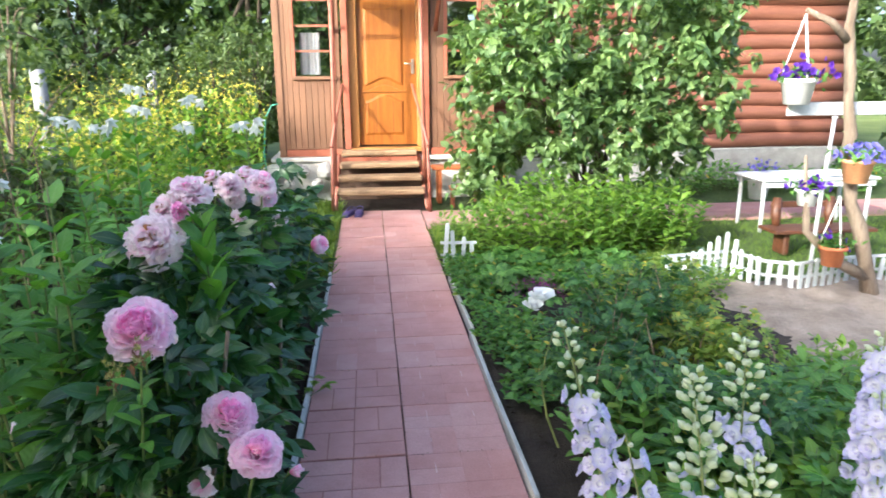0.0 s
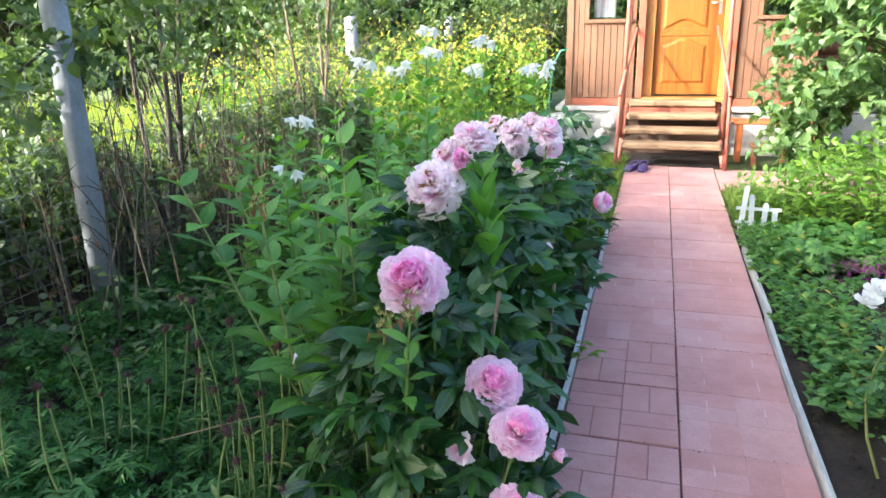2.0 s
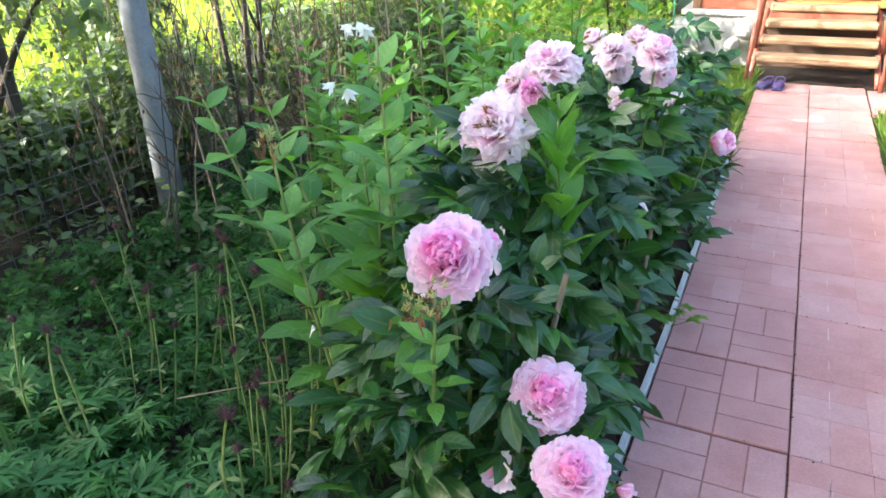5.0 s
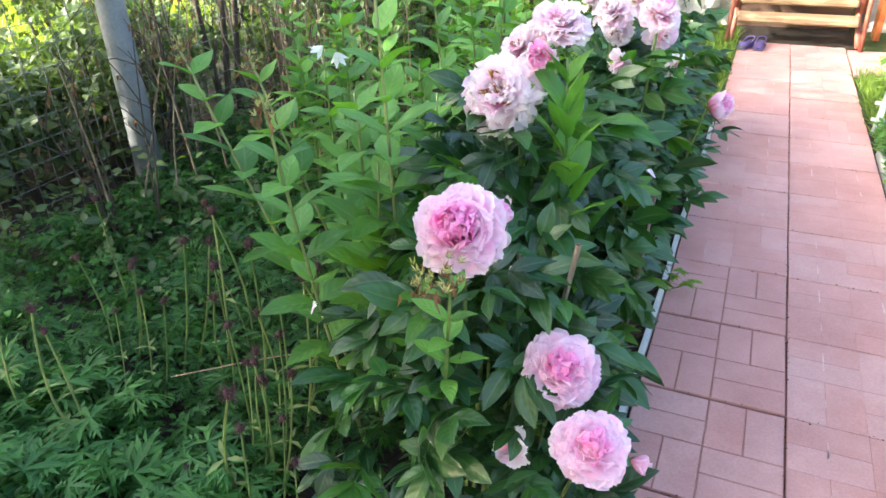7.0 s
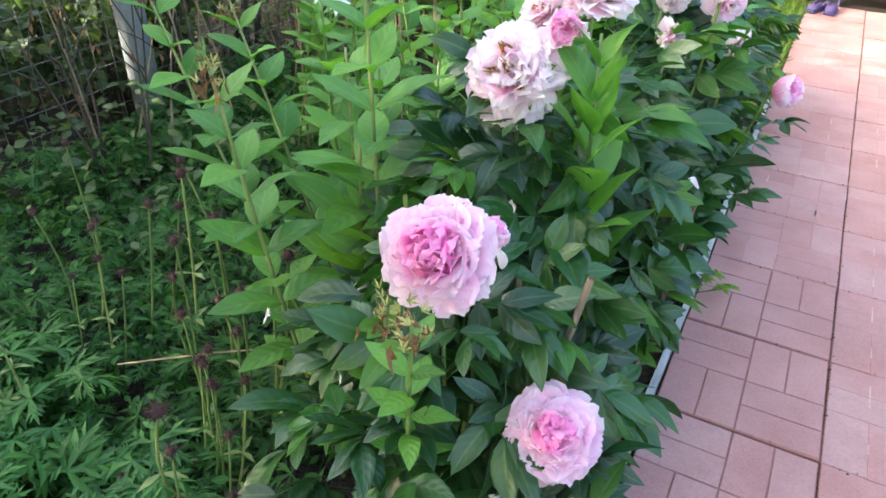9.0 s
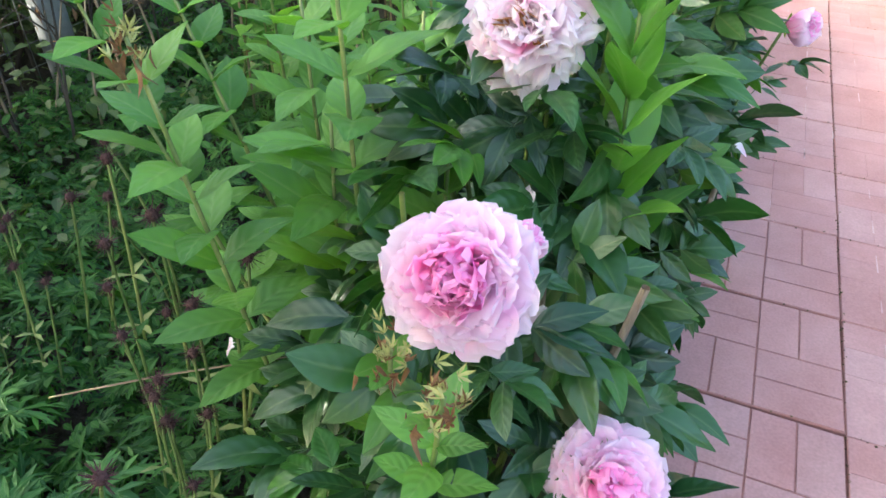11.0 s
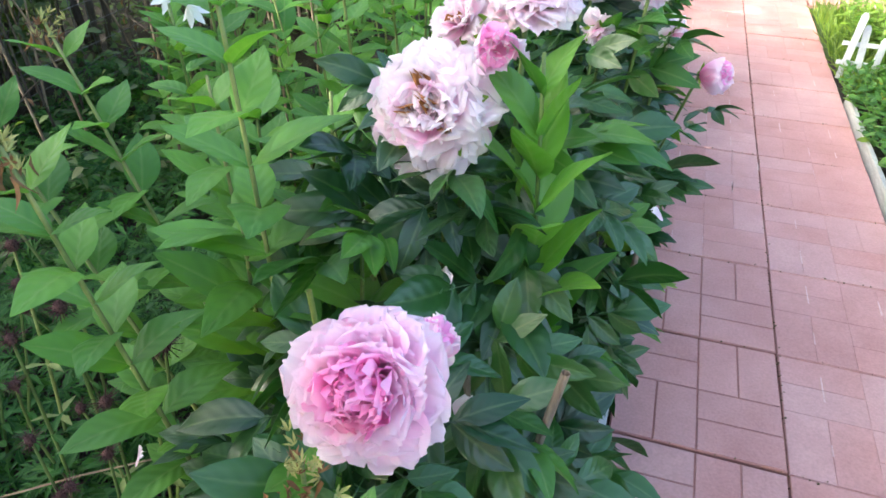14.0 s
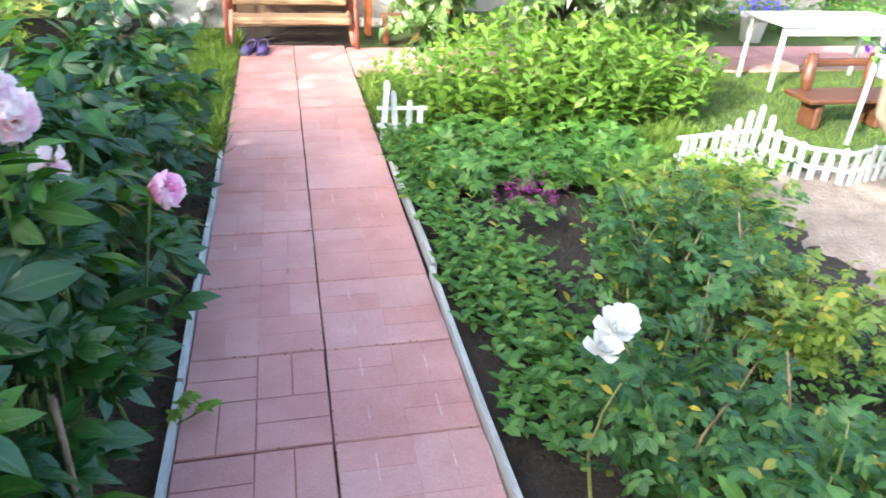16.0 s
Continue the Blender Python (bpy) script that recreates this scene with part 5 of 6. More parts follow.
def tree(name, label, at, trunk_r, height, limbs, blobs, twigs, per_twig, leaf_size, mat, seed, bark="bark", shapes=None, lean=(0, 0), category="tree", multi=1):
    """A tapered trunk (or several), limbs that reach into the crown, and clustered leaves."""
    r = random.Random(seed)
    t = thing(name, label, category, at)
    for q in range(multi):
        off = Vector((r.uniform(-0.12, 0.12), r.uniform(-0.12, 0.12), 0)) * (q > 0)
        top = Vector((lean[0] + r.uniform(-0.5, 0.5) * (q > 0), lean[1] + r.uniform(-0.5, 0.5) * (q > 0), height))
        pts = curve_points(off + Vector((0, 0, -0.1)), top, (r.uniform(-0.1, 0.1), r.uniform(-0.1, 0.1), 0), 8)
        part("trunk", tube_shape(pts, [trunk_r * (1 - 0.085 * k) for k in range(9)], 9), bark, t)
    for k in range(limbs):
        c, rad = blobs[k % len(blobs)]
        s = pts[min(8, 2 + k % 6)]
        e = Vector(c) + Vector((r.uniform(-0.7, 0.7) * rad[0], r.uniform(-0.7, 0.7) * rad[1], r.uniform(-0.5, 0.7) * rad[2]))
        part("limb", tube_shape(curve_points(s, e, (0, 0, r.uniform(-0.05, 0.2)), 5), [trunk_r * 0.42 * (1 - 0.16 * j) for j in range(6)], 6), bark, t)
    ms = crown_frames(np.random.default_rng(seed), blobs, twigs, per_twig, leaf_size)
    tagged(part("crown", scattered(shapes or LEAF_MID, ms), mat, t), kind="stuff")
    return t


# slim trees and bushes at the fence
tree("apple_tree", "small old tree with dark trunk beside the fence", (-4.35, -0.1, 0), 0.06, 2.6, 10, [((-0.1, 0, 2.9), (0.8, 0.8, 0.5)), ((1.0, -1.3, 2.8), (1.3, 1.5, 0.6)), ((0.6, -0.4, 2.3), (0.7, 0.8, 0.5)), ((-0.5, 0.5, 2.2), (0.7, 0.7, 0.5)), ((1.0, 0.35, 1.85), (0.6, 0.6, 0.4)), ((0.7, 1.3, 1.9), (0.8, 0.7, 0.5)), ((0.9, -0.5, 1.5), (0.6, 0.5, 0.35))], 270, 14, 0.075, "tree_leaf", 21, multi=3)
tree("cherry_tree", "young tree with thin dark stems at the fence", (-4.0, 1.5, 0), 0.028, 2.6, 14, [((0.2, 0.2, 2.5), (1.0, 1.1, 0.9)), ((0.3, -0.4, 1.7), (0.6, 0.7, 0.4)), ((-0.3, 0.6, 1.5), (0.6, 0.7, 0.5)), ((0.1, -0.4, 2.3), (1.0, 0.9, 0.5)), ((0.7, 0.3, 2.15), (0.6, 0.8, 0.45))], 105, 14, 0.07, "tree_leaf", 22, multi=3)
tree("cherry_tree", "young tree with pale crossing branch at the fence", (-3.2, 2.9, 0), 0.024, 2.4, 14, [((0.0, 0.0, 2.15), (1.0, 1.0, 0.6)), ((0.3, 0.4, 1.6), (0.6, 0.7, 0.4))], 80, 14, 0.075, "tree_leaf", 23, "grey_bark", multi=3)
for i, (x, y, h) in enumerate([(-4.2, 0.7, 1.0), (-4.1, 2.3, 1.1), (-4.3, 5.0, 1.3), (-4.6, 5.8, 2.2), (-4.5, -1.3, 1.2), (-2.9, 2.2, 1.2), (-3.5, 3.0, 1.1), (-3.2, 6.8, 2.2), (-2.4, 7.3, 2.4), (-5.4, 7.0, 2.6), (-2.0, 8.4, 2.6), (-4.15, 0.35, 0.75), (-4.3, -0.7, 0.8), (-4.6, 1.2, 0.9), (-5.2, 0.2, 0.8), (-5.7, 1.9, 1.6), (-5.0, -0.6, 1.1), (-6.4, -1.6, 1.5), (-6.8, 0.7, 1.5), (-7.2, 2.6, 1.7), (-6.2, -3.2, 1.5)]):
    tree("currant_bush", "loose green bush by the wire fence", (x, y, 0), 0.018, h * 0.8, 12, [((0, 0, h * 0.62), (0.65, 0.7, h * 0.42))], 170, 14, 0.07, "tree_leaf", 30 + i, category="bush", multi=6)

# unseen shade trees added behind the walk, on the sun's side, to block light
for i, (x, y, h) in enumerate([(-2.7, -4.1, 3.0), (-1.6, -6.4, 3.4), (-5.2, -2.9, 3.0), (0.2, -8.2, 3.6), (-5.6, -6.6, 4.4), (-3.0, -9.0, 4.6), (-4.7, -4.0, 3.1)]):
    tree("apple_tree", "unseen leafy tree added behind the flower beds to shade them", (x, y, 0), 0.11, h * 0.75, 12, [((0, 0, h), (1.5, 1.5, 1.2)), ((0.7, 0.3, h * 0.68), (1.0, 1.0, 0.7)), ((-0.6, -0.4, h * 0.66), (1.0, 1.0, 0.7))], 760, 13, 0.12, "tree_leaf", 50 + i, shapes=LEAF_FAR)

# woods behind
rng = random.Random(77)
for i in range(17):
    x, y = -16 + 1.15 * i + rng.uniform(-0.4, 0.4), rng.uniform(9.5, 14)
    if x > -2.2:
        y = max(y, 12.5)
    h = rng.uniform(4.5, 7.5)
    tree("forest_tree", "dense dark green tree at the edge of the woods", (x, y, 0), 0.12, h * 0.8, 8, [((0, 0, h * 0.72), (1.7, 1.6, h * 0.36)), ((0.4, -0.5, h * 0.35), (1.6, 1.3, h * 0.28)), ((-0.6, -0.3, 0.9), (1.2, 1.0, 0.9))], 520, 13, 0.17, "far_leaf", 300 + i, shapes=LEAF_FAR)
for i in range(7):
    x, y, h = 9.4 + 1.5 * i, rng.uniform(8, 13), rng.uniform(4, 6)
    tree("forest_tree", "green tree beyond the log house", (x, y, 0), 0.12, h * 0.8, 8, [((0, 0, h * 0.7), (1.8, 1.6, h * 0.36)), ((0, -0.4, h * 0.3), (1.6, 1.3, h * 0.3))], 330, 12, 0.17, "tree_leaf", 330 + i, shapes=LEAF_FAR)
far = thing("far_woods", "line of distant woods beyond the meadow", "woods", kind="stuff")
fr = np.random.default_rng(5)
blobs = [((x, y, 3.5), (5, 4, 5.5)) for x, y in [(-46, -30), (-48, -20), (-50, -10), (-50, 0), (-48, 9), (-44, 18), (-38, 26), (-30, 31), (-20, 34), (-10, 36), (0, 37), (10, 37), (20, 36), (30, 34), (38, 28), (44, 20), (46, 10), (46, 0), (44, -12)]]
part("crowns", scattered(LEAF_FAR, crown_frames(fr, blobs, 2600, 10, 0.9, reach=1.2)), "far_leaf", far)

# yellow flowers
ym, fm = [], []
yr = np.random.default_rng(9)
for i in range(800):
    x, y = yr.uniform(-5.2, -1.45), yr.uniform(2.6, 6.6)
    h = yr.uniform(0.75, 1.35) + 0.12 * (y - 3)
    if x > -2.2 and 3.2 < y < 5.2:
        continue
    lean = yr.normal(0, 0.08, 2)
    for k in range(13):
        t = 0.3 + 0.7 * k / 13
        p = np.array([[x + lean[0] * t, y + lean[1] * t, h * t]])
        ym.append(frames_of(p, yr.normal(0, 1, (1, 3)) + (0, 0, 0.3), np.array([[0.1, 0.1, 1.0]]), np.array([0.08]))[0])
    for k in range(6):
        p = np.array([[x + lean[0], y + lean[1], h - 0.06]]) + yr.normal(0, 1, (1, 3)) * (0.06, 0.06, 0.13)
        fm.append(frames_of(p, yr.normal(0, 1, (1, 3)), yr.normal(0, 0.6, (1, 3)) + (0, -0.5, 0.8), np.array([0.030]))[0])
tagged(new("yellow_flower_leaves", scattered(LEAF_MID, ym).mesh("yellow_flower_leaves", "bright_leaf")), "leaves of the tall yellow flowers", "plants", kind="stuff")
STAR = joined([leaf(1, 0.42, 0.2, 0.1, 0.8).moved(pose(0, 0, 0, 0, 0, 72 * k)) for k in range(5)])
tagged(new("yellow_flowers", scattered([STAR], fm).mesh("yellow_flowers", "yellow_flower")), "mass of small bright yellow flowers", "flowers", kind="stuff")

# ---- right side of the path ----
HEART = [leaf(4, 0.40, 0.35, 0.35, 0.6), leaf(4, 0.42, 0.25, 0.2, 0.6), leaf(4, 0.36, 0.4, 0.5, 0.62)]
tree("lilac_bush", "tall lilac bush with heart-shaped leaves before the house", (2.35, 4.0, 0), 0.035, 2.4, 16, [((0.0, 0.0, 2.35), (1.35, 1.0, 1.15)), ((-0.75, -0.2, 1.55), (0.85, 0.75, 0.7)), ((0.8, -0.1, 1.55), (0.8, 0.7, 0.8)), ((0.1, -0.3, 1.1), (1.0, 0.6, 0.7)), ((1.0, 0.1, 2.5), (0.85, 0.7, 0.6)), ((-1.15, 0.1, 0.95), (0.5, 0.5, 0.45)), ((-1.0, 0.0, 2.0), (0.6, 0.6, 0.5)), ((-1.2, 0.3, 0.6), (0.4, 0.45, 0.4))], 950, 15, 0.10, "lilac_leaf", 60, shapes=HEART, category="bush", multi=6)


def leafy_clump(name, label, at, radius, height, stems, per, leaf_size, mat, seed, shapes=PHLOX, category="shrub"):
    """Many upright stems with lance-shaped leaves that form a mound."""
    r = np.random.default_rng(seed)
    t = thing(name, label, category, at)
    ms = []
    for i in range(stems):
        a, q = i * 2.4, math.sqrt((i + 0.5) / stems)
        base = np.array([math.cos(a) * q * radius[0] * 0.8, math.sin(a) * q * radius[1] * 0.8, 0])
        tip = base + (math.cos(a) * 0.15 * q, math.sin(a) * 0.15 * q, height * (1 - 0.35 * q ** 2) * r.uniform(0.8, 1.1))
        part("stem", tube_shape([base, tip], [0.004, 0.002], 4), "stem", t)
        for k in range(per):
            u = 0.2 + 0.8 * k / per
            al = np.array([[math.cos(k * 2.4), math.sin(k * 2.4), 0.2 + 0.6 * u]]) + r.normal(0, 0.25, (1, 3))
            ms.append(frames_of((base + (tip - base) * u)[None], al, np.array([[0.0, 0.0, 1.0]]) + r.normal(0, 0.2, (1, 3)), np.array([leaf_size * r.uniform(0.7, 1.15)]))[0])
    tagged(part("foliage", scattered(shapes, ms), mat, t), kind="stuff")
    return t


leafy_clump("phlox_clump", "bright yellow-green leafy shrub before the lilac", (1.75, 3.05, 0), (0.95, 0.62), 0.82, 120, 16, 0.10, "bright_leaf", 70)
leafy_clump("phlox_clump", "bright yellow-green leafy shrub before the lilac", (2.6, 3.2, 0), (0.6, 0.5), 0.70, 70, 16, 0.10, "bright_leaf", 71)
leafy_clump("phlox_clump", "yellow-green plants beside the picket fence", (0.95, 3.4, 0), (0.4, 0.5), 0.45, 50, 12, 0.07, "bright_leaf", 72)
low_growth("groundcover", "low green divided leaves beside the path", 2400, 0.56, 2.3, 1.7, 2.95, 0.0, 0.24, 0.07, PALM, "bed_leaf", rng_=np.random.default_rng(12), keep=lambda x, y, z: z < 0.12 or y < 2.45 or x > 0.95)
low_growth("groundcover", "low mixed greenery in the rose bed", 3000, 1.1, 2.2, -1.2, 1.7, 0.0, 0.24, 0.042, OVAL, "bed_leaf", rng_=np.random.default_rng(13), keep=lambda x, y, z: not (x < 1.6 and 1.0 < y < 1.7))
low_growth("groundcover", "yellow-green weeds at the edge of the bare earth", 1500, 1.95, 3.7, -1.0, 0.45, 0.0, 0.20, 0.055, OVAL, "bright_leaf", rng_=np.random.default_rng(15))
low_growth("groundcover", "yellow-green weeds beside the dry earth", 500, 1.9, 2.4, 0.3, 1.75, 0.0, 0.20, 0.055, OVAL, "bright_leaf", rng_=np.random.default_rng(16))
low_growth("groundcover", "small weeds beside the edging board", 300, 0.66, 1.15, -2.2, 0.6, -0.03, 0.10, 0.034, OVAL, "bed_leaf", rng_=np.random.default_rng(14))
for i, (x, y, s) in enumerate([(0.70, 1.55, 0.9), (0.74, 1.22, 1.0), (0.70, 0.92, 1.0), (0.86, 0.80, 1.1), (0.72, 0.62, 0.9), (0.90, 1.05, 0.9), (0.85, 0.5, 1.0), (0.68, 1.85, 1.0), (0.72, 2.1, 1.1), (0.66, 2.35, 1.0), (0.70, 2.6, 1.0), (0.9, 2.3, 1.2), (0.78, 0.25, 0.9), (0.95, 0.2, 1.1), (0.72, 0.0, 0.8)]):
    leafy_clump("seedling", "small green leafy plant in dark soil", (x, y, 0), (0.14 * s, 0.14 * s), 0.13 * s, 16, 11, 0.056, "bed_leaf", 80 + i, OVAL, "plant")


def rose_bush(at, size, n, seed, label, mat="rose_leaf"):
    r = np.random.default_rng(seed)
    t = thing("rose_bush", label, "rose", at)
    ms = []
    trip = joined([OVAL[0].moved(pose(0, 0.3, 0, 0, 0, 0) @ Matrix.Diagonal((0.8, 0.8, 0.8, 1))), OVAL[1].moved(pose(0, 0.25, 0, 0, 0, 65) @ Matrix.Diagonal((0.7,) * 3 + (1,))), OVAL[2].moved(pose(0, 0.25, 0, 0, 0, -65) @ Matrix.Diagonal((0.7,) * 3 + (1,))),
                   OVAL[1].moved(pose(0, -0.1, 0, 0, 0, 75) @ Matrix.Diagonal((0.6,) * 3 + (1,))), OVAL[2].moved(pose(0, -0.1, 0, 0, 0, -75) @ Matrix.Diagonal((0.6,) * 3 + (1,)))])
    for i in range(n):
        a = i * 2.4
        q = r.uniform(0.3, 1)
        tip = Vector((math.cos(a) * size[0] * q, math.sin(a) * size[1] * q, size[2] * r.uniform(0.45, 1.0)))
        pts = curve_points((0.03 * math.cos(a), 0.03 * math.sin(a), -0.04), tip, (0, 0, 0.08), 6)
        part("cane", tube_shape(pts, [0.004 - 0.0004 * k for k in range(7)], 5), "stem" if i % 3 else "dry_stem", t)
        for k in range(24):
            u = r.uniform(0.2, 1.0)
            p = np.array(Vector(pts[0]).lerp(pts[-1], u) + Vector((0, 0, 0.08 * math.sin(math.pi * u)))) + r.normal(0, 0.045, 3)
            ms.append(frames_of(p[None], r.normal(0, 1, (1, 3)) * (1, 1, 0.4), r.normal(0, 0.35, (1, 3)) + (0, 0, 1), np.array([r.uniform(0.040, 0.068)]))[0])
    for i in range(6):
        a = i * 2.4 + 1
        q = r.uniform(0.2, 0.8)
        foot = Vector((math.cos(a) * size[0] * q, math.sin(a) * size[1] * q, -0.03))
        top = foot * 1.15 + Vector((0, 0, size[2] * r.uniform(0.8, 1.08)))
        part("bare_cane", tube_shape(curve_points(foot, top, (0.07 * math.cos(a), 0.06 * math.sin(2 * a), 0), 4), [0.006, 0.006, 0.005, 0.004, 0.003], 5), "pale_stem" if i % 2 else "dry_stem", t, "pale leggy cane with few leaves")
        for k in range(7):
            p = np.array(top - Vector((0, 0, 0.045 * k)))
            ms.append(frames_of(p[None], r.normal(0, 1, (1, 3)) * (1, 1, 0.5), np.array([[0.0, 0.0, 1.0]]), np.array([r.uniform(0.04, 0.06)]))[0])
    tagged(part("foliage", scattered([trip], ms), mat, t), kind="stuff")
    return t


def rose_flower(parent, p, radius, seed):
    head = new("blossom")
    head.parent, head.matrix_basis = parent, Matrix.Translation(Vector(p) - parent.location) @ pose(0, 0, 0, 25, 10, 0)
    head["label"] = "white rose bloom"
    r = random.Random(seed)
    for i in range(20):
        t = i / 20
        s = radius * (0.6 + 0.55 * t)
        part("petal", WHITE_PETAL[i % 2], "", head, pos=pose(0, 0, 0, 0, 0, i * 137.5) @ pose(0, radius * 0.15 * t, 0, 82 - 70 * t + r.uniform(-8, 8), 0, 0) @ Matrix.Diagonal((s, s, s, 1)))


WHITE_PETAL = [petal(4, 0.5, 0.3, 0.05, 0.3, 90 + i).mesh("petal", "white_flower") for i in range(2)]
rb = [rose_bush((0.98, -0.40, 0), (0.40, 0.45, 0.66), 26, 91, "white rose bush with green and yellowing leaves"), rose_bush((1.40, 0.42, 0), (0.46, 0.48, 0.64), 28, 92, "rose bush with pale leggy canes"), rose_bush((1.86, 0.92, 0), (0.40, 0.42, 0.46), 24, 93, "rose bush with yellowing shoots, leaves coloured brighter as if sunlit", "rose_leaf_pale_sunlit"), rose_bush((1.75, 0.12, 0), (0.36, 0.36, 0.42), 18, 97, "low rose bush with yellow-green shoots, leaves coloured paler as if sunlit", "rose_leaf_pale_sunlit"), rose_bush((1.35, -0.9, 0), (0.4, 0.4, 0.5), 20, 94, "low rose bush with small leaves")]
rose_flower(rb[0], (0.62, -0.51, 0.75), 0.05, 1)
rose_flower(rb[0], (0.58, -0.54, 0.72), 0.045, 2)
rose_flower(rb[0], (0.65, -0.48, 0.75), 0.04, 3)

# purple basil-like flowers
MAGENTA = STAR.mesh("flower", "magenta_flower")
for i, (x, y) in enumerate([(0.98, 1.45), (1.12, 1.52), (1.22, 1.42)]):
    f = thing("purple_flower_plant", "small plant with magenta flower spikes in dark soil", "flower", (x, y, 0))
    r = np.random.default_rng(i)
    n = 40
    part("leaves", scattered(LEAF_MID, frames_of(r.normal(0, 0.06, (n, 3)) * (1, 1, 0) + (0, 0, 0.08), r.normal(0, 1, (n, 3)) * (1, 1, 0.3), r.normal(0, 0.3, (n, 3)) + (0, 0, 1), r.uniform(0.04, 0.07, n))), "bed_leaf", f)
    for m in (frames_of(r.normal(0, 1, (n, 3)) * (0.06, 0.05, 0.04) + (0, 0, 0.19), r.normal(0, 1, (n, 3)), r.normal(0, 0.5, (n, 3)) + (0, -0.6, 0.7), r.uniform(0.014, 0.022, n))):
        part("flower", MAGENTA, "", f, pos=Matrix(m.tolist()))


WHITE_STAR = STAR.mesh("flower", "white_flower")
for i, (x, y) in enumerate([(2.42, 1.72), (2.62, 1.80), (2.25, 1.55)]):
    f = leafy_clump("white_flower_plant", "low leafy plant with white blooms by the picket fence", (x, y, 0), (0.16, 0.14), 0.24, 14, 9, 0.05, "bright_leaf", 180 + i, OVAL, "flower")
    r = np.random.default_rng(i + 40)
    for m in frames_of(r.normal(0, 1, (12, 3)) * (0.08, 0.07, 0.025) + (0, 0, 0.25), r.normal(0, 1, (12, 3)), r.normal(0, 0.4, (12, 3)) + (0, -0.5, 0.8), r.uniform(0.025, 0.038, 12)):
        part("flower", WHITE_STAR, "", f, pos=Matrix(m.tolist()))


def delphinium(at, tip, seed, bloom=0.6, count=46, label="tall delphinium spike with pale lilac-blue flowers", size=0.033):
    r = random.Random(seed)
    d = thing("delphinium", label, "delphinium", at, "delphiniums beside the path")
    end = Vector(tip) - Vector(at)
    pts = curve_points((0, 0, -0.03), end, (0.02, 0, 0), 8)
    part("stem", tube_shape(pts, [0.007 - 0.0006 * k for k in range(9)], 6), "pale_stem", d)
    fl, bd = [], []
    cup = joined([petal(4, 0.46, 0.30, 0.07, 0.15, 5 + k).moved(pose(0, 0, 0, 8, 0, 72 * k + 6 * (k % 2))) for k in range(5)] + [petal(3, 0.34, 0.5, 0.08, 0.1, 11 + k).moved(pose(0, 0, 0.06, 30, 0, 72 * k + 36) @ Matrix.Diagonal((0.55, 0.55, 0.55, 1))) for k in range(5)])
    bud = lathe([(0.02, 0), (0.3, 0.35), (0.34, 0.7), (0.05, 1.1)], 6)
    for k in range(count):
        t = 0.45 + 0.55 * k / count
        a = k * 2.4
        p = pts[0].lerp(pts[-1], t) + Vector((0.02 * math.sin(math.pi * t), 0, 0))
        o = Vector((math.cos(a), math.sin(a), 0.25)).normalized()
        rad = (0.045 if bloom > 0.4 else 0.06) * (1.15 - 0.8 * (t - 0.45) / 0.55)
        if t < 0.45 + 0.55 * bloom:
            m = frames_of(np.array([list(p + o * rad * r.uniform(0.6, 1.5))]), np.array([[-math.sin(a), math.cos(a), r.uniform(-0.4, 0.6)]]), np.array([list(o + Vector((r.uniform(-0.4, 0.4), r.uniform(-0.4, 0.4), r.uniform(-0.3, 0.4))))]), np.array([size * r.uniform(0.85, 1.15)]))[0]
            fl.append(cup.moved(m))
        else:
            q = Vector((math.cos(a), math.sin(a), 0.7)).to_track_quat("Z", "Y").to_matrix().to_4x4()
            s = (0.034 if bloom > 0.4 else 0.044) * r.uniform(0.8, 1.2) * (1.3 - t * 0.6)
            bd.append(bud.moved(Matrix.Translation(p + o * rad * r.uniform(0.2, 1.3)) @ q @ Matrix.Diagonal((s, s, s, 1))))
    for s in fl:
        part("flower", s, "delphinium", d)
    for s in bd:
        part("bud", s, "delphinium_bud", d)
    lv = [PALM[k % 4].moved(pose(0, 0, 0.1 + 0.05 * k, 10, 0, 77 * k) @ pose(0, 0.09, 0, 20, 0, 0) @ Matrix.Diagonal((0.09, 0.09, 0.09, 1))) for k in range(7)]
    part("leaves", joined(lv), "phlox_leaf", d)
    return d


delphinium((0.66, -1.60, 0), (0.37, -1.72, 1.10), 1, 0.62, 50)
delphinium((0.70, -1.75, 0), (0.52, -1.84, 0.82), 2, 0.9, 16)
delphinium((0.95, -1.55, 0), (0.82, -1.58, 0.86), 3, 0.12, 64, "delphinium spike with greenish white buds and few flowers")
delphinium((1.15, -1.30, 0), (1.15, -1.30, 0.84), 4, 0.35, 50)
delphinium((1.45, -1.50, 0), (1.40, -1.62, 0.98), 5, 0.85, 50)
delphinium((1.38, -1.72, 0), (1.30, -1.76, 0.86), 6, 0.9, 40)
delphinium((1.00, -1.70, 0), (0.95, -1.74, 0.66), 7, 0.3, 40, "delphinium spike with greenish white buds and few flowers")
leafy_clump("lily_clump", "low green leafy stems beside the delphiniums", (1.15, -0.85, 0), (0.45, 0.38), 0.46, 34, 16, 0.095, "bed_leaf", 95)
leafy_clump("lily_clump", "low green leafy stems beside the delphiniums", (1.75, -0.75, 0), (0.5, 0.4), 0.46, 30, 16, 0.095, "bed_leaf", 96)

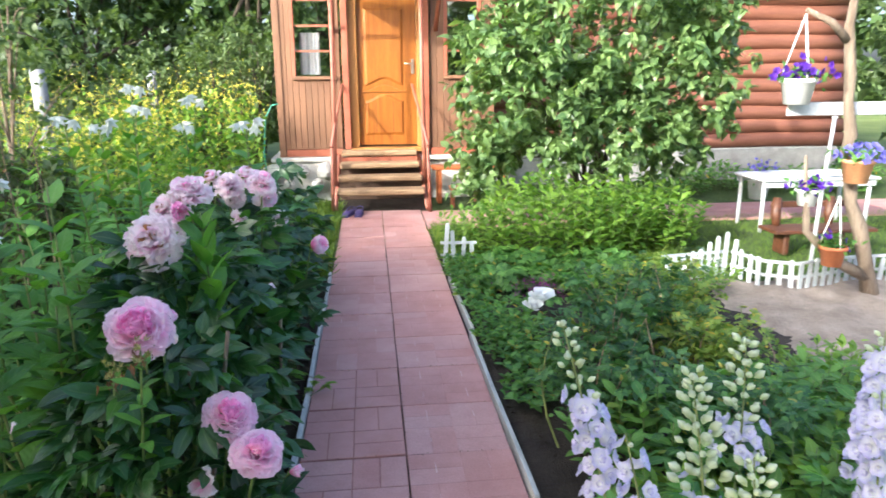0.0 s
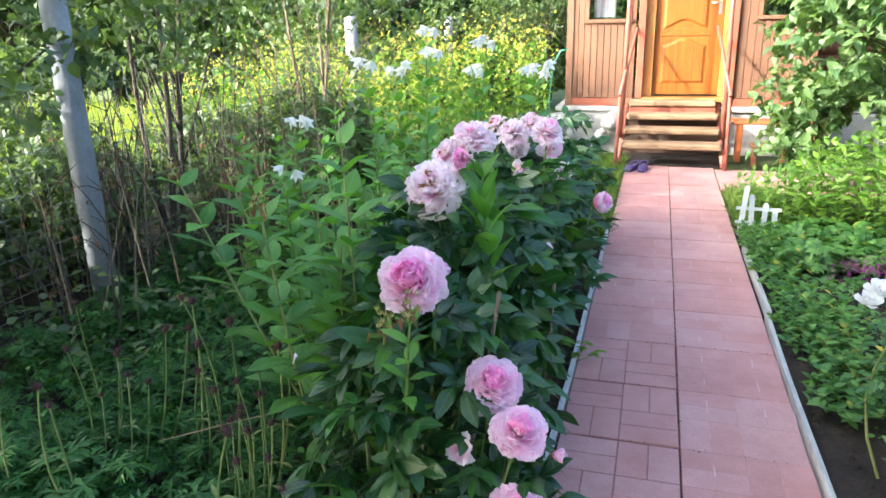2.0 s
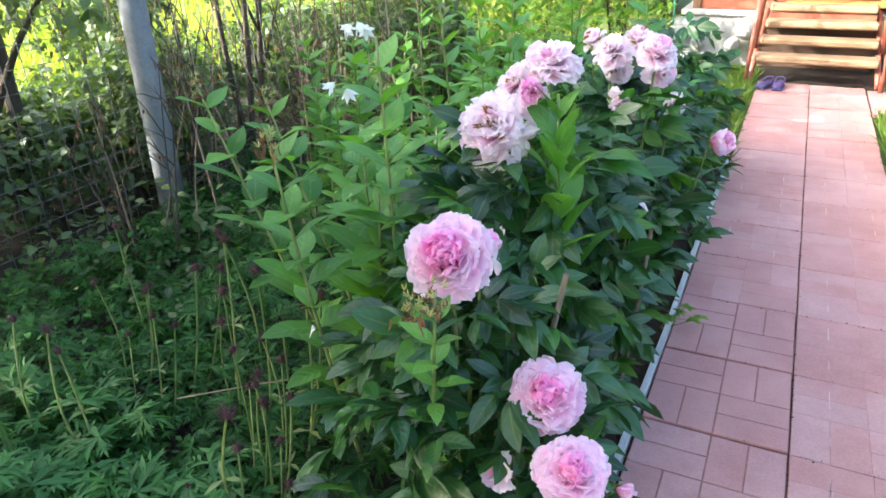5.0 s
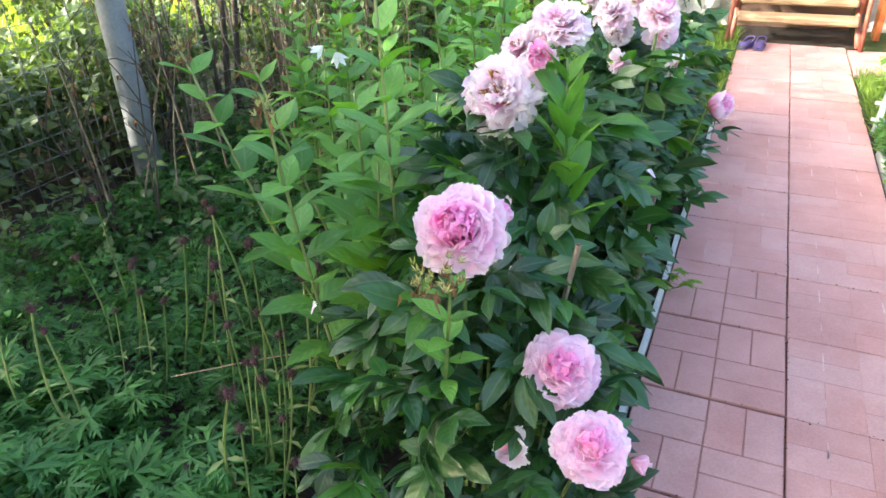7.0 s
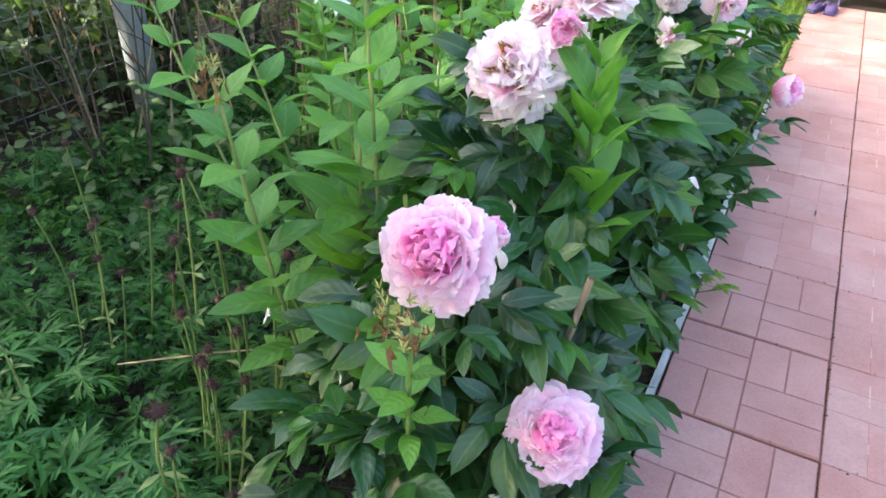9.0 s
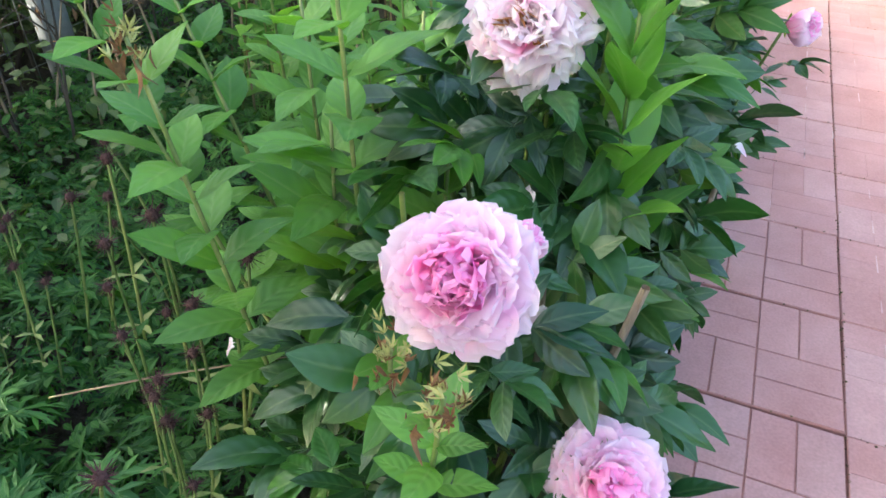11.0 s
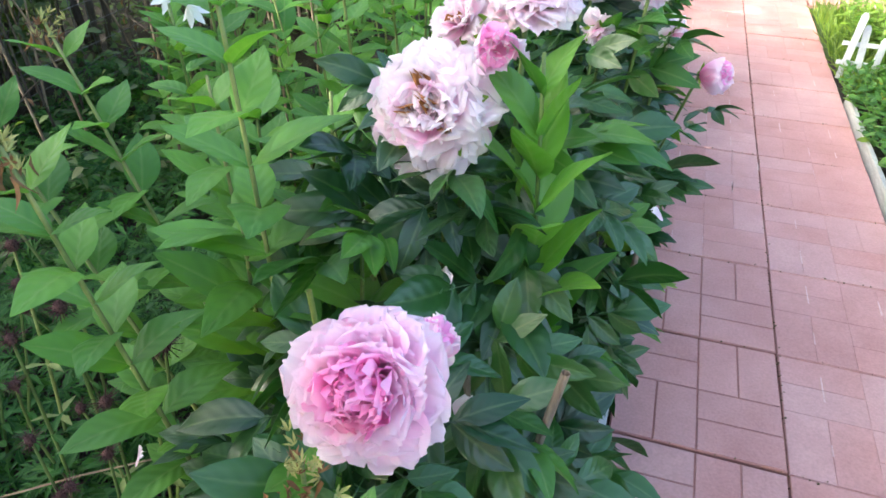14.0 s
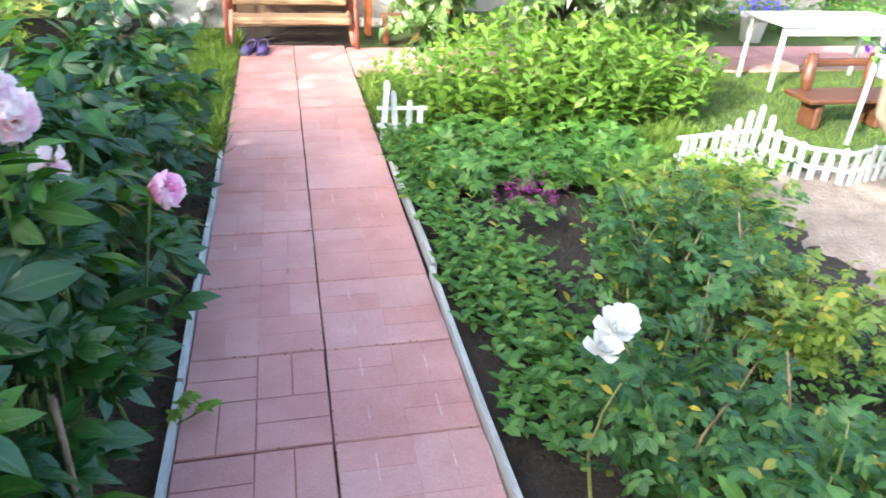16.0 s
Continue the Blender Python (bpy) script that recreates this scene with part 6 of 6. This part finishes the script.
for i, (x, y, rx, ry, h, n) in enumerate([(0.92, -1.38, 0.22, 0.26, 0.36, 18), (1.35, -1.45, 0.34, 0.30, 0.44, 30), (1.75, -1.35, 0.34, 0.36, 0.42, 26), (1.05, -1.72, 0.24, 0.16, 0.30, 14), (1.5, -1.85, 0.3, 0.2, 0.36, 20), (2.1, -1.0, 0.4, 0.4, 0.36, 26), (1.85, 1.45, 0.34, 0.32, 0.34, 26), (2.3, -0.35, 0.42, 0.40, 0.34, 32)]):
    leafy_clump("lily_clump", "yellow-green leafy stems in the flower bed", (x, y, 0), (rx, ry), h, n, 13, 0.085, "bright_leaf", 150 + i)


# ---- white picket fences ----
def picket_fence(points, heights, label, gap=0.082, width=0.040):
    f = thing("picket_fence", label, "fence", (points[0][0], points[0][1], 0))
    o = Vector((*points[0], 0))
    r = random.Random(len(points))
    k = 0
    meshes = {}
    for a, b in zip(points, points[1:]):
        a3, b3 = Vector((*a, 0)) - o, Vector((*b, 0)) - o
        d = (b3 - a3)
        turn = math.degrees(math.atan2(d.y, d.x))
        n = max(1, round(d.length / gap))
        for i in range(n):
            h = round(heights(k), 2)
            if h not in meshes:
                bm = bmesh.new()
                v = [bm.verts.new(p) for p in ((-width / 2, 0, -0.03), (width / 2, 0, -0.03), (width / 2, 0, h - 0.02), (0.01, 0, h), (-0.01, 0, h), (-width / 2, 0, h - 0.02))]
                face = bm.faces.new(v)
                ex = bmesh.ops.extrude_face_region(bm, geom=[face])
                bmesh.ops.translate(bm, verts=[g for g in ex["geom"] if isinstance(g, bmesh.types.BMVert)], vec=(0, 0.014, 0))
                bmesh.ops.recalc_face_normals(bm, faces=bm.faces)
                me = bpy.data.meshes.new("picket")
                bm.to_mesh(me), bm.free()
                me.materials.append(M["fence_white"])
                meshes[h] = me
            p = a3 + d * ((i + 0.5) / n)
            part("picket", meshes[h], "", f, pos=pose(p.x, p.y, 0, r.uniform(-4, 4), r.uniform(-4, 4), turn))
            k += 1
        for z in (0.07, 0.19):
            part("rail", box(0, d.length, 0.016, 0.032, z - 0.012, z + 0.012), "fence_white", f, pos=pose(a3.x, a3.y, 0, 0, 0, turn))
    return f


picket_fence([(0.50, 2.84), (0.84, 2.82)], lambda k: (0.39, 0.31, 0.25, 0.2)[k % 4], "short white wooden picket fence in stepped heights")
picket_fence([(2.35, 2.10), (3.0, 2.20), (3.12, 1.86), (3.35, 1.73), (3.85, 1.87), (5.4, 1.95)], lambda k: (0.18, 0.19, 0.2, 0.22, 0.25, 0.29, 0.34, 0.37, 0.31, 0.24, 0.22)[k] if k < 11 else (0.2, 0.18, 0.22)[k % 3], "low white picket fence round the lawn, stepped at its corner")

# ---- white table and brown bench on the lawn ----
table = thing("garden_table", "low white garden table with straight legs on the lawn", "table", (4.17, 3.72, 0))
part("tabletop", box(-0.03, 1.35, -0.03, 0.62, 0.55, 0.58, 0.008), "white_paint", table)
for a in ((0.0, 1.32, 0.0, 0.025), (0.0, 1.32, 0.565, 0.59)):
    part("apron_rail", box(*a, 0.48, 0.548, 0.004), "white_paint", table)
for x in (0.03, 1.28):
    for y in (0.05, 0.54):
        part("leg", tube_shape([(x, y, -0.03), (x, y, 0.548)], [0.022, 0.024], 8), "white_paint", table)
tagged(sheet("table_cloth", 4.5, 5.45, 3.74, 4.28, 20, 12, "cloth", lambda x, y: 0.590 + 0.010 * noise.noise((x * 6, y * 6, 2))), "pale bluish cloth lying on the white table", "cloth")
pole = thing("garden_pole", "slim white pole standing on the lawn", "pole", (3.94, 2.44, 0))
part("shaft", tube_shape([(0, 0, -0.05), (0.04, 0.03, 0.65), (0.09, 0.05, 1.32)], [0.019, 0.018, 0.017], 8), "white_paint", pole)
part("cap", lathe([(0.001, 0.0), (0.024, 0.004), (0.024, 0.018), (0.001, 0.026)], 10).moved(Matrix.Translation((0.09, 0.05, 1.315))), "white_plastic", pole)
bench2 = thing("garden_bench", "varnished brown wooden garden bench on the lawn", "bench", (4.1, 2.78, 0))
part("seat", box(-0.42, 0.62, -0.16, 0.16, 0.22, 0.255, 0.008), "bench_brown", bench2)
for x in (-0.26, 0.30):
    part("leg", box(x - 0.03, x + 0.03, -0.10, 0.10, 0, 0.218, 0.012), "bench_brown", bench2)
    part("arm_post", tube_shape([(x, 0.12, 0.25), (x, 0.14, 0.36), (x + 0.02, 0.17, 0.52)], [0.035, 0.05, 0.04], 10), "bench_brown", bench2)
part("backrest", box(-0.30, 0.5, 0.16, 0.19, 0.42, 0.48, 0.008), "bench_brown", bench2)

# ---- dead trunk with hanging flower pots ----
TX, TY = 3.92, 1.62
snag = thing("dead_tree", "bare grey dead tree trunk holding flower pots", "tree trunk", (TX, TY, 0))
part("trunk", tube_shape([(0.02, 0, -0.1), (-0.06, 0.01, 0.2), (-0.18, -0.01, 0.53), (-0.27, 0.01, 0.72), (-0.30, 0, 0.9), (-0.37, 0, 1.10), (-0.35, 0, 1.25), (-0.40, 0.01, 1.5), (-0.42, 0, 1.7), (-0.48, 0.0, 2.05), (-0.46, 0.0, 2.4)], [0.075, 0.055, 0.058, 0.046, 0.053, 0.042, 0.048, 0.036, 0.043, 0.035, 0.02], 10), "grey_bark", snag)
part("limb", tube_shape([(-0.48, 0, 1.95), (-0.62, 0, 2.08), (-0.83, 0, 2.17)], [0.035, 0.028, 0.016], 8), "grey_bark", snag)
part("limb", tube_shape([(-0.05, 0, 0.1), (-0.35, 0.02, 0.25), (-0.62, 0.0, 0.5), (-0.70, 0, 1.1)], [0.05, 0.04, 0.03, 0.012], 8), "grey_bark", snag)
part("shelf_board", box(-0.85, 0.4, 0.06, 0.085, 1.40, 1.50, 0.004), "white_paint", snag, "white board fixed to the trunk")


def flower_pot(name, label, at, r, h, mat, flower, seed, hang=0.0, spread=1.3, nf=42):
    p = thing(name, label, "flower pot", at)
    part("pot", lathe([(0.0, 0), (r * 0.72, 0), (r * 0.95, h * 0.82), (r * 1.06, h * 0.84), (r * 1.06, h), (r * 0.95, h), (r * 0.9, h * 0.86), (0, h * 0.85)], 20), mat, p)
    q = np.random.default_rng(seed)
    n = 90
    part("leaves", scattered(LEAF_MID, frames_of(q.normal(0, r * 0.5 * spread, (n, 3)) * (1, 1, 0.5) + (0, 0, h * 1.15), q.normal(0, 1, (n, 3)), q.normal(0, 0.4, (n, 3)) + (0, 0, 1), q.uniform(0.04, 0.07, n))), "bed_leaf", p)
    fl = joined([petal(2, 0.5, 0.35, 0.03, 0.1, 3).moved(pose(0, 0, 0, 0, 0, 72 * k)) for k in range(5)])
    fl = fl.mesh("flower", flower)
    for m in frames_of(q.normal(0, r * 0.55 * spread, (nf, 3)) * (1, 1, 0.5) + (0, -r * 0.3, h * 1.3), q.normal(0, 1, (nf, 3)), q.normal(0, 0.5, (nf, 3)) + (0, -0.7, 0.6), q.uniform(0.022, 0.036, nf)):
        part("flower", fl, "", p, pos=Matrix(m.tolist()))
    if hang:
        for k in range(3):
            a = k * 2.1 + 0.4
            part("hanger", tube_shape([(r * math.cos(a), r * math.sin(a), h), (0, 0, h + hang)], [0.006, 0.006], 6), "white_plastic", p)
    return p


flower_pot("hanging_pot", "white hanging pot with purple petunias", (3.09, 1.62, 1.49), 0.125, 0.19, "white_plastic", "purple_flower", 1, 0.46)
flower_pot("flower_pot", "orange pot with violet flowers on the trunk", (3.57, 1.50, 0.90), 0.115, 0.18, "orange_pot", "blue_flower", 2)
flower_pot("hanging_pot", "terracotta pot with thin green plants on the trunk", (3.50, 1.55, 0.23), 0.10, 0.16, "terracotta", "purple_flower", 3, 0.40, 1.2, 6)
flower_pot("flower_pot", "white pot with violet flowers before the house", (5.3, 5.75, -0.02), 0.16, 0.32, "white_plastic", "blue_flower", 4)
flower_pot("flower_pot", "purple petunias in a white pot by the trunk", (3.30, 1.66, 0.70), 0.09, 0.13, "white_plastic", "purple_flower", 5)

for i, (x, y) in enumerate([(3.9, 5.9), (4.5, 6.3), (6.0, 6.2), (6.8, 6.0), (7.3, 6.5), (5.2, 6.6)]):
    leafy_clump("flower_clump", "green leafy plants before the log wall", (x, y, -0.02), (0.42, 0.4), 0.42, 26, 11, 0.09, "bed_leaf", 140 + i, LEAF_MID, "plants")

# cut sticks standing among the peonies
for i, (a, b) in enumerate([((-0.78, -1.30, 0), (-0.60, -1.265, 0.94)), ((-0.745, -1.23, 0), (-0.758, -1.195, 0.86)), ((-0.60, -0.55, 0), (-0.52, -0.62, 0.80))]):
    tagged(new("cut_stick", tube_shape(curve_points((a[0], a[1], -0.03), b, (0.01, 0.0, 0)), [0.009 - 0.0004 * k for k in range(7)], 7).mesh("cut_stick", "grey_bark")), "dry grey-brown cut stick standing among peony leaves", "stick", "cut sticks")
sprig = thing("weed_sprig", "bright green lobed leaves at the path edge", "weed", (-0.55, 0.16, -0.02))
for k in range(5):
    part("leaf", PALM[k % 4].moved(pose(0.03 + 0.035 * k, 0.03 * math.sin(3 * k), 0.07 + 0.035 * (k % 3), 5, 0, -80 + 25 * k) @ Matrix.Diagonal((0.05, 0.05, 0.05, 1))), "bright_leaf", sprig)
    part("stalk", tube_shape([(0, 0, 0), (0.03 + 0.035 * k, 0.03 * math.sin(3 * k), 0.07 + 0.035 * (k % 3))], [0.002, 0.0015], 4), "stem", sprig)

for i, (a, b) in enumerate([((-0.97, -1.20, 0), (-0.949, -1.315, 1.03)), ((-0.90, -0.95, 0), (-0.868, -0.997, 0.90))]):
    tagged(new("cut_stick", tube_shape(curve_points((a[0], a[1], -0.03), b, (0.0, 0.01, 0)), [0.006 - 0.0003 * k for k in range(7)], 7).mesh("cut_stick", "stalk")), "green cut-off stalk standing among the leaves", "stick", "cut sticks")
twig = tagged(new("fallen_twig", tube_shape([(-1.75, -1.46, 0.36), (-1.55, -1.32, 0.38), (-1.35, -1.20, 0.40), (-1.18, -1.10, 0.42)], [0.002, 0.0024, 0.002, 0.0015], 6).mesh("fallen_twig", "dry_stem")), "thin pale dry twig lying across the bed", "twig")

# grass tufts
BLADE = [leaf(2, 0.05, 0.5, 0.3, 0.5), leaf(2, 0.05, 0.5, 0.6, 0.5), leaf(2, 0.04, 0.5, 0.1, 0.5)]


def grass(name, label, n, x0, x1, y0, y1, size, mat, seed, keep=lambda x, y: True):
    r = np.random.default_rng(seed)
    p = np.column_stack([r.uniform(x0, x1, n), r.uniform(y0, y1, n), np.full(n, -0.03)])
    p = np.array([q for q in p if keep(q[0], q[1])])
    al = r.normal(0, 0.45, (len(p), 3)) + (0, 0, 1)
    s = scattered(BLADE, frames_of(p, al, r.normal(0, 1, (len(p), 3)), size * r.uniform(0.5, 1.2, len(p))))
    tagged(new(name, s.mesh(name, mat)), label, "grass", kind="stuff")


grass("grass", "green grass beside the path end", 9000, -1.35, -0.53, 2.5, 6.0, 0.12, "grass_leaf", 1)
grass("grass", "short sunlit lawn grass", 16000, 2.75, 7.0, 2.0, 4.6, 0.06, "grass_leaf", 2)
grass("grass", "green grass between the shrubs and the picket fence", 6000, 2.0, 2.85, 2.15, 3.4, 0.10, "grass_leaf", 5)
grass("grass", "grass at the path edge", 2500, 0.54, 1.0, 2.5, 4.4, 0.12, "grass_leaf", 3)
grass("tall_meadow_grass", "tall bright meadow grass beyond the fence", 15000, -15, -6.3, -4, 9, 0.45, "meadow_grass", 4)

# ---- paving: cast slabs, each with eight brick-shaped fields ----
S = 0.5


def bevelled(w, d, h, top):
    v = [(-w, -d, 0), (w, -d, 0), (w, d, 0), (-w, d, 0), (-w, -d, h), (w, -d, h), (w, d, h), (-w, d, h), (-w + top, -d + top, h + top), (w - top, -d + top, h + top), (w - top, d - top, h + top), (-w + top, d - top, h + top)]
    f = [(k, (k + 1) % 4, 4 + (k + 1) % 4, 4 + k) for k in range(4)] + [(4 + k, 4 + (k + 1) % 4, 8 + (k + 1) % 4, 8 + k) for k in range(4)] + [(8, 9, 10, 11)]
    return v, f


SLAB = quads("paving_slab", *bevelled(S / 2 - 0.003, S / 2 - 0.003, 0.045, 0.002), None, "slab_base")
WORN = quads("paving_slab", *bevelled(S / 2 - 0.003, S / 2 - 0.003, 0.045, 0.002), None, "slab_worn")
BRICK = {}
for grey in (0, 1):
    for worn in (0, 1):
        g = 0.0006 if worn else 0.0028
        BRICK[grey, worn] = quads("brick", *bevelled(S / 4 - 0.002 - g, S / 8 - 0.001 - g, 0.0025 if not worn else 0.0010, 0.0010), None, "brick_grey" if grey else "brick")


STREAK = []


def pave(path, x, y, seed, worn=1):
    r = random.Random(seed)
    grey, turn = int(r.random() < 0.35), 0
    if worn:
        for _ in range(r.randrange(2, 6)):
            cx, cy = r.choice((-0.5, 0.5)) * S / 2 * 0.985, r.choice((-0.5, 0.5)) * S / 2
            STREAK.append((x + cx + r.choice((-0.001, -0.0, 0.122)), y + cy, r.uniform(0.02, 0.06), r.uniform(0.0016, 0.004)))
    tip = (r.uniform(-0.4, 0.4), r.uniform(-0.4, 0.4))
    slab = part("paving_slab", WORN if worn else SLAB, "", path, pos=pose(x, y, -0.051 + r.uniform(-0.002, 0.002), tip[0], tip[1], turn + r.uniform(-0.4, 0.4)))
    for q in range(4):
        cx, cy = (q % 2 - 0.5) * S / 2 * 0.985, (q // 2 - 0.5) * S / 2 * 0.985
        flip = (q % 2) ^ (q // 2)
        for s in (-1, 1):
            dx, dy = (0, s * S / 8 * 0.985) if flip else (s * S / 8 * 0.985, 0)
            part("brick", BRICK[int(r.random() < (0.75 if grey else 0.08)), worn], "", slab, pos=pose(cx + dx, cy + dy, 0.0472, 0, 0, 0 if flip else 90))


garden_path = thing("garden_path", "red concrete slabs with cast brick pattern", "path", kind="structure")
k = 0
for j in range(-8, 11):
    for i in (0, 1):
        pave(garden_path, (i - 0.5) * S, (j + 0.5) * S, 1000 + k, int(i == 1 or j > 0))
        k += 1
apron = thing("house_paving", "pinkish red slabs along the house front", "paving", kind="structure")
for j in range(2):
    for i in range(14):
        pave(apron, 0.76 + i * S, 4.66 + j * S, 2000 + k)
        k += 1

# pale mortar dust left in the worn grooves
dust = [(sx + a * sw, sy + b * sl, -0.0008) for sx, sy, sl, sw in STREAK for a, b in ((-1, -1), (1, -1), (0.6, 1), (-0.8, 1))]
tagged(new("mortar_dust", quads("mortar_dust", dust, np.arange(len(dust)).reshape(-1, 4), None, "mortar")), "pale mortar dust in the worn paving grooves", "dust", kind="stuff")

# moss and crumbs in the joints
mr = np.random.default_rng(21)
crumb = lathe([(0.05, -0.3), (0.9, 0.0), (0.7, 0.5), (0.05, 0.7)], 5)
n = 800
px = np.where(mr.random(n) < 0.45, mr.normal(0, 0.004, n), mr.uniform(-0.48, 0.48, n))
py = np.where(np.abs(px) < 0.012, mr.uniform(-3.5, 5.2, n), np.round(mr.uniform(-7, 10, n)) * 0.5 + mr.normal(0, 0.006, n))
ms = frames_of(np.column_stack([px, py, np.full(n, -0.0005)]), mr.normal(0, 1, (n, 3)) * (1, 1, 0.05), np.tile((0.0, 0.0, 1.0), (n, 1)), mr.uniform(0.0018, 0.0055, n) * mr.random(n) ** 0.4)
tagged(new("joint_moss", scattered([crumb], ms).mesh("joint_moss", "moss")), "dark moss and crumbs in the paving joints", "moss", kind="stuff")

# clods on the bare soil
cn = 1500
cx = np.where(mr.random(cn) < 0.4, mr.uniform(-0.9, -0.54, cn), mr.uniform(0.55, 1.9, cn))
cy = mr.uniform(-2.8, 2.4, cn)
cz = np.array([-0.045 + lumps(a, b) * (1.0 if abs(a) > 0.6 else 0.4) for a, b in zip(cx, cy)])
cm = frames_of(np.column_stack([cx, cy, cz]), mr.normal(0, 1, (cn, 3)), mr.normal(0, 1, (cn, 3)), mr.uniform(0.004, 0.016, cn))
tagged(new("soil_clods", scattered([crumb], cm).mesh("soil_clods", "soil", False)), "crumbly dark clods on the bare soil", "soil", kind="stuff")
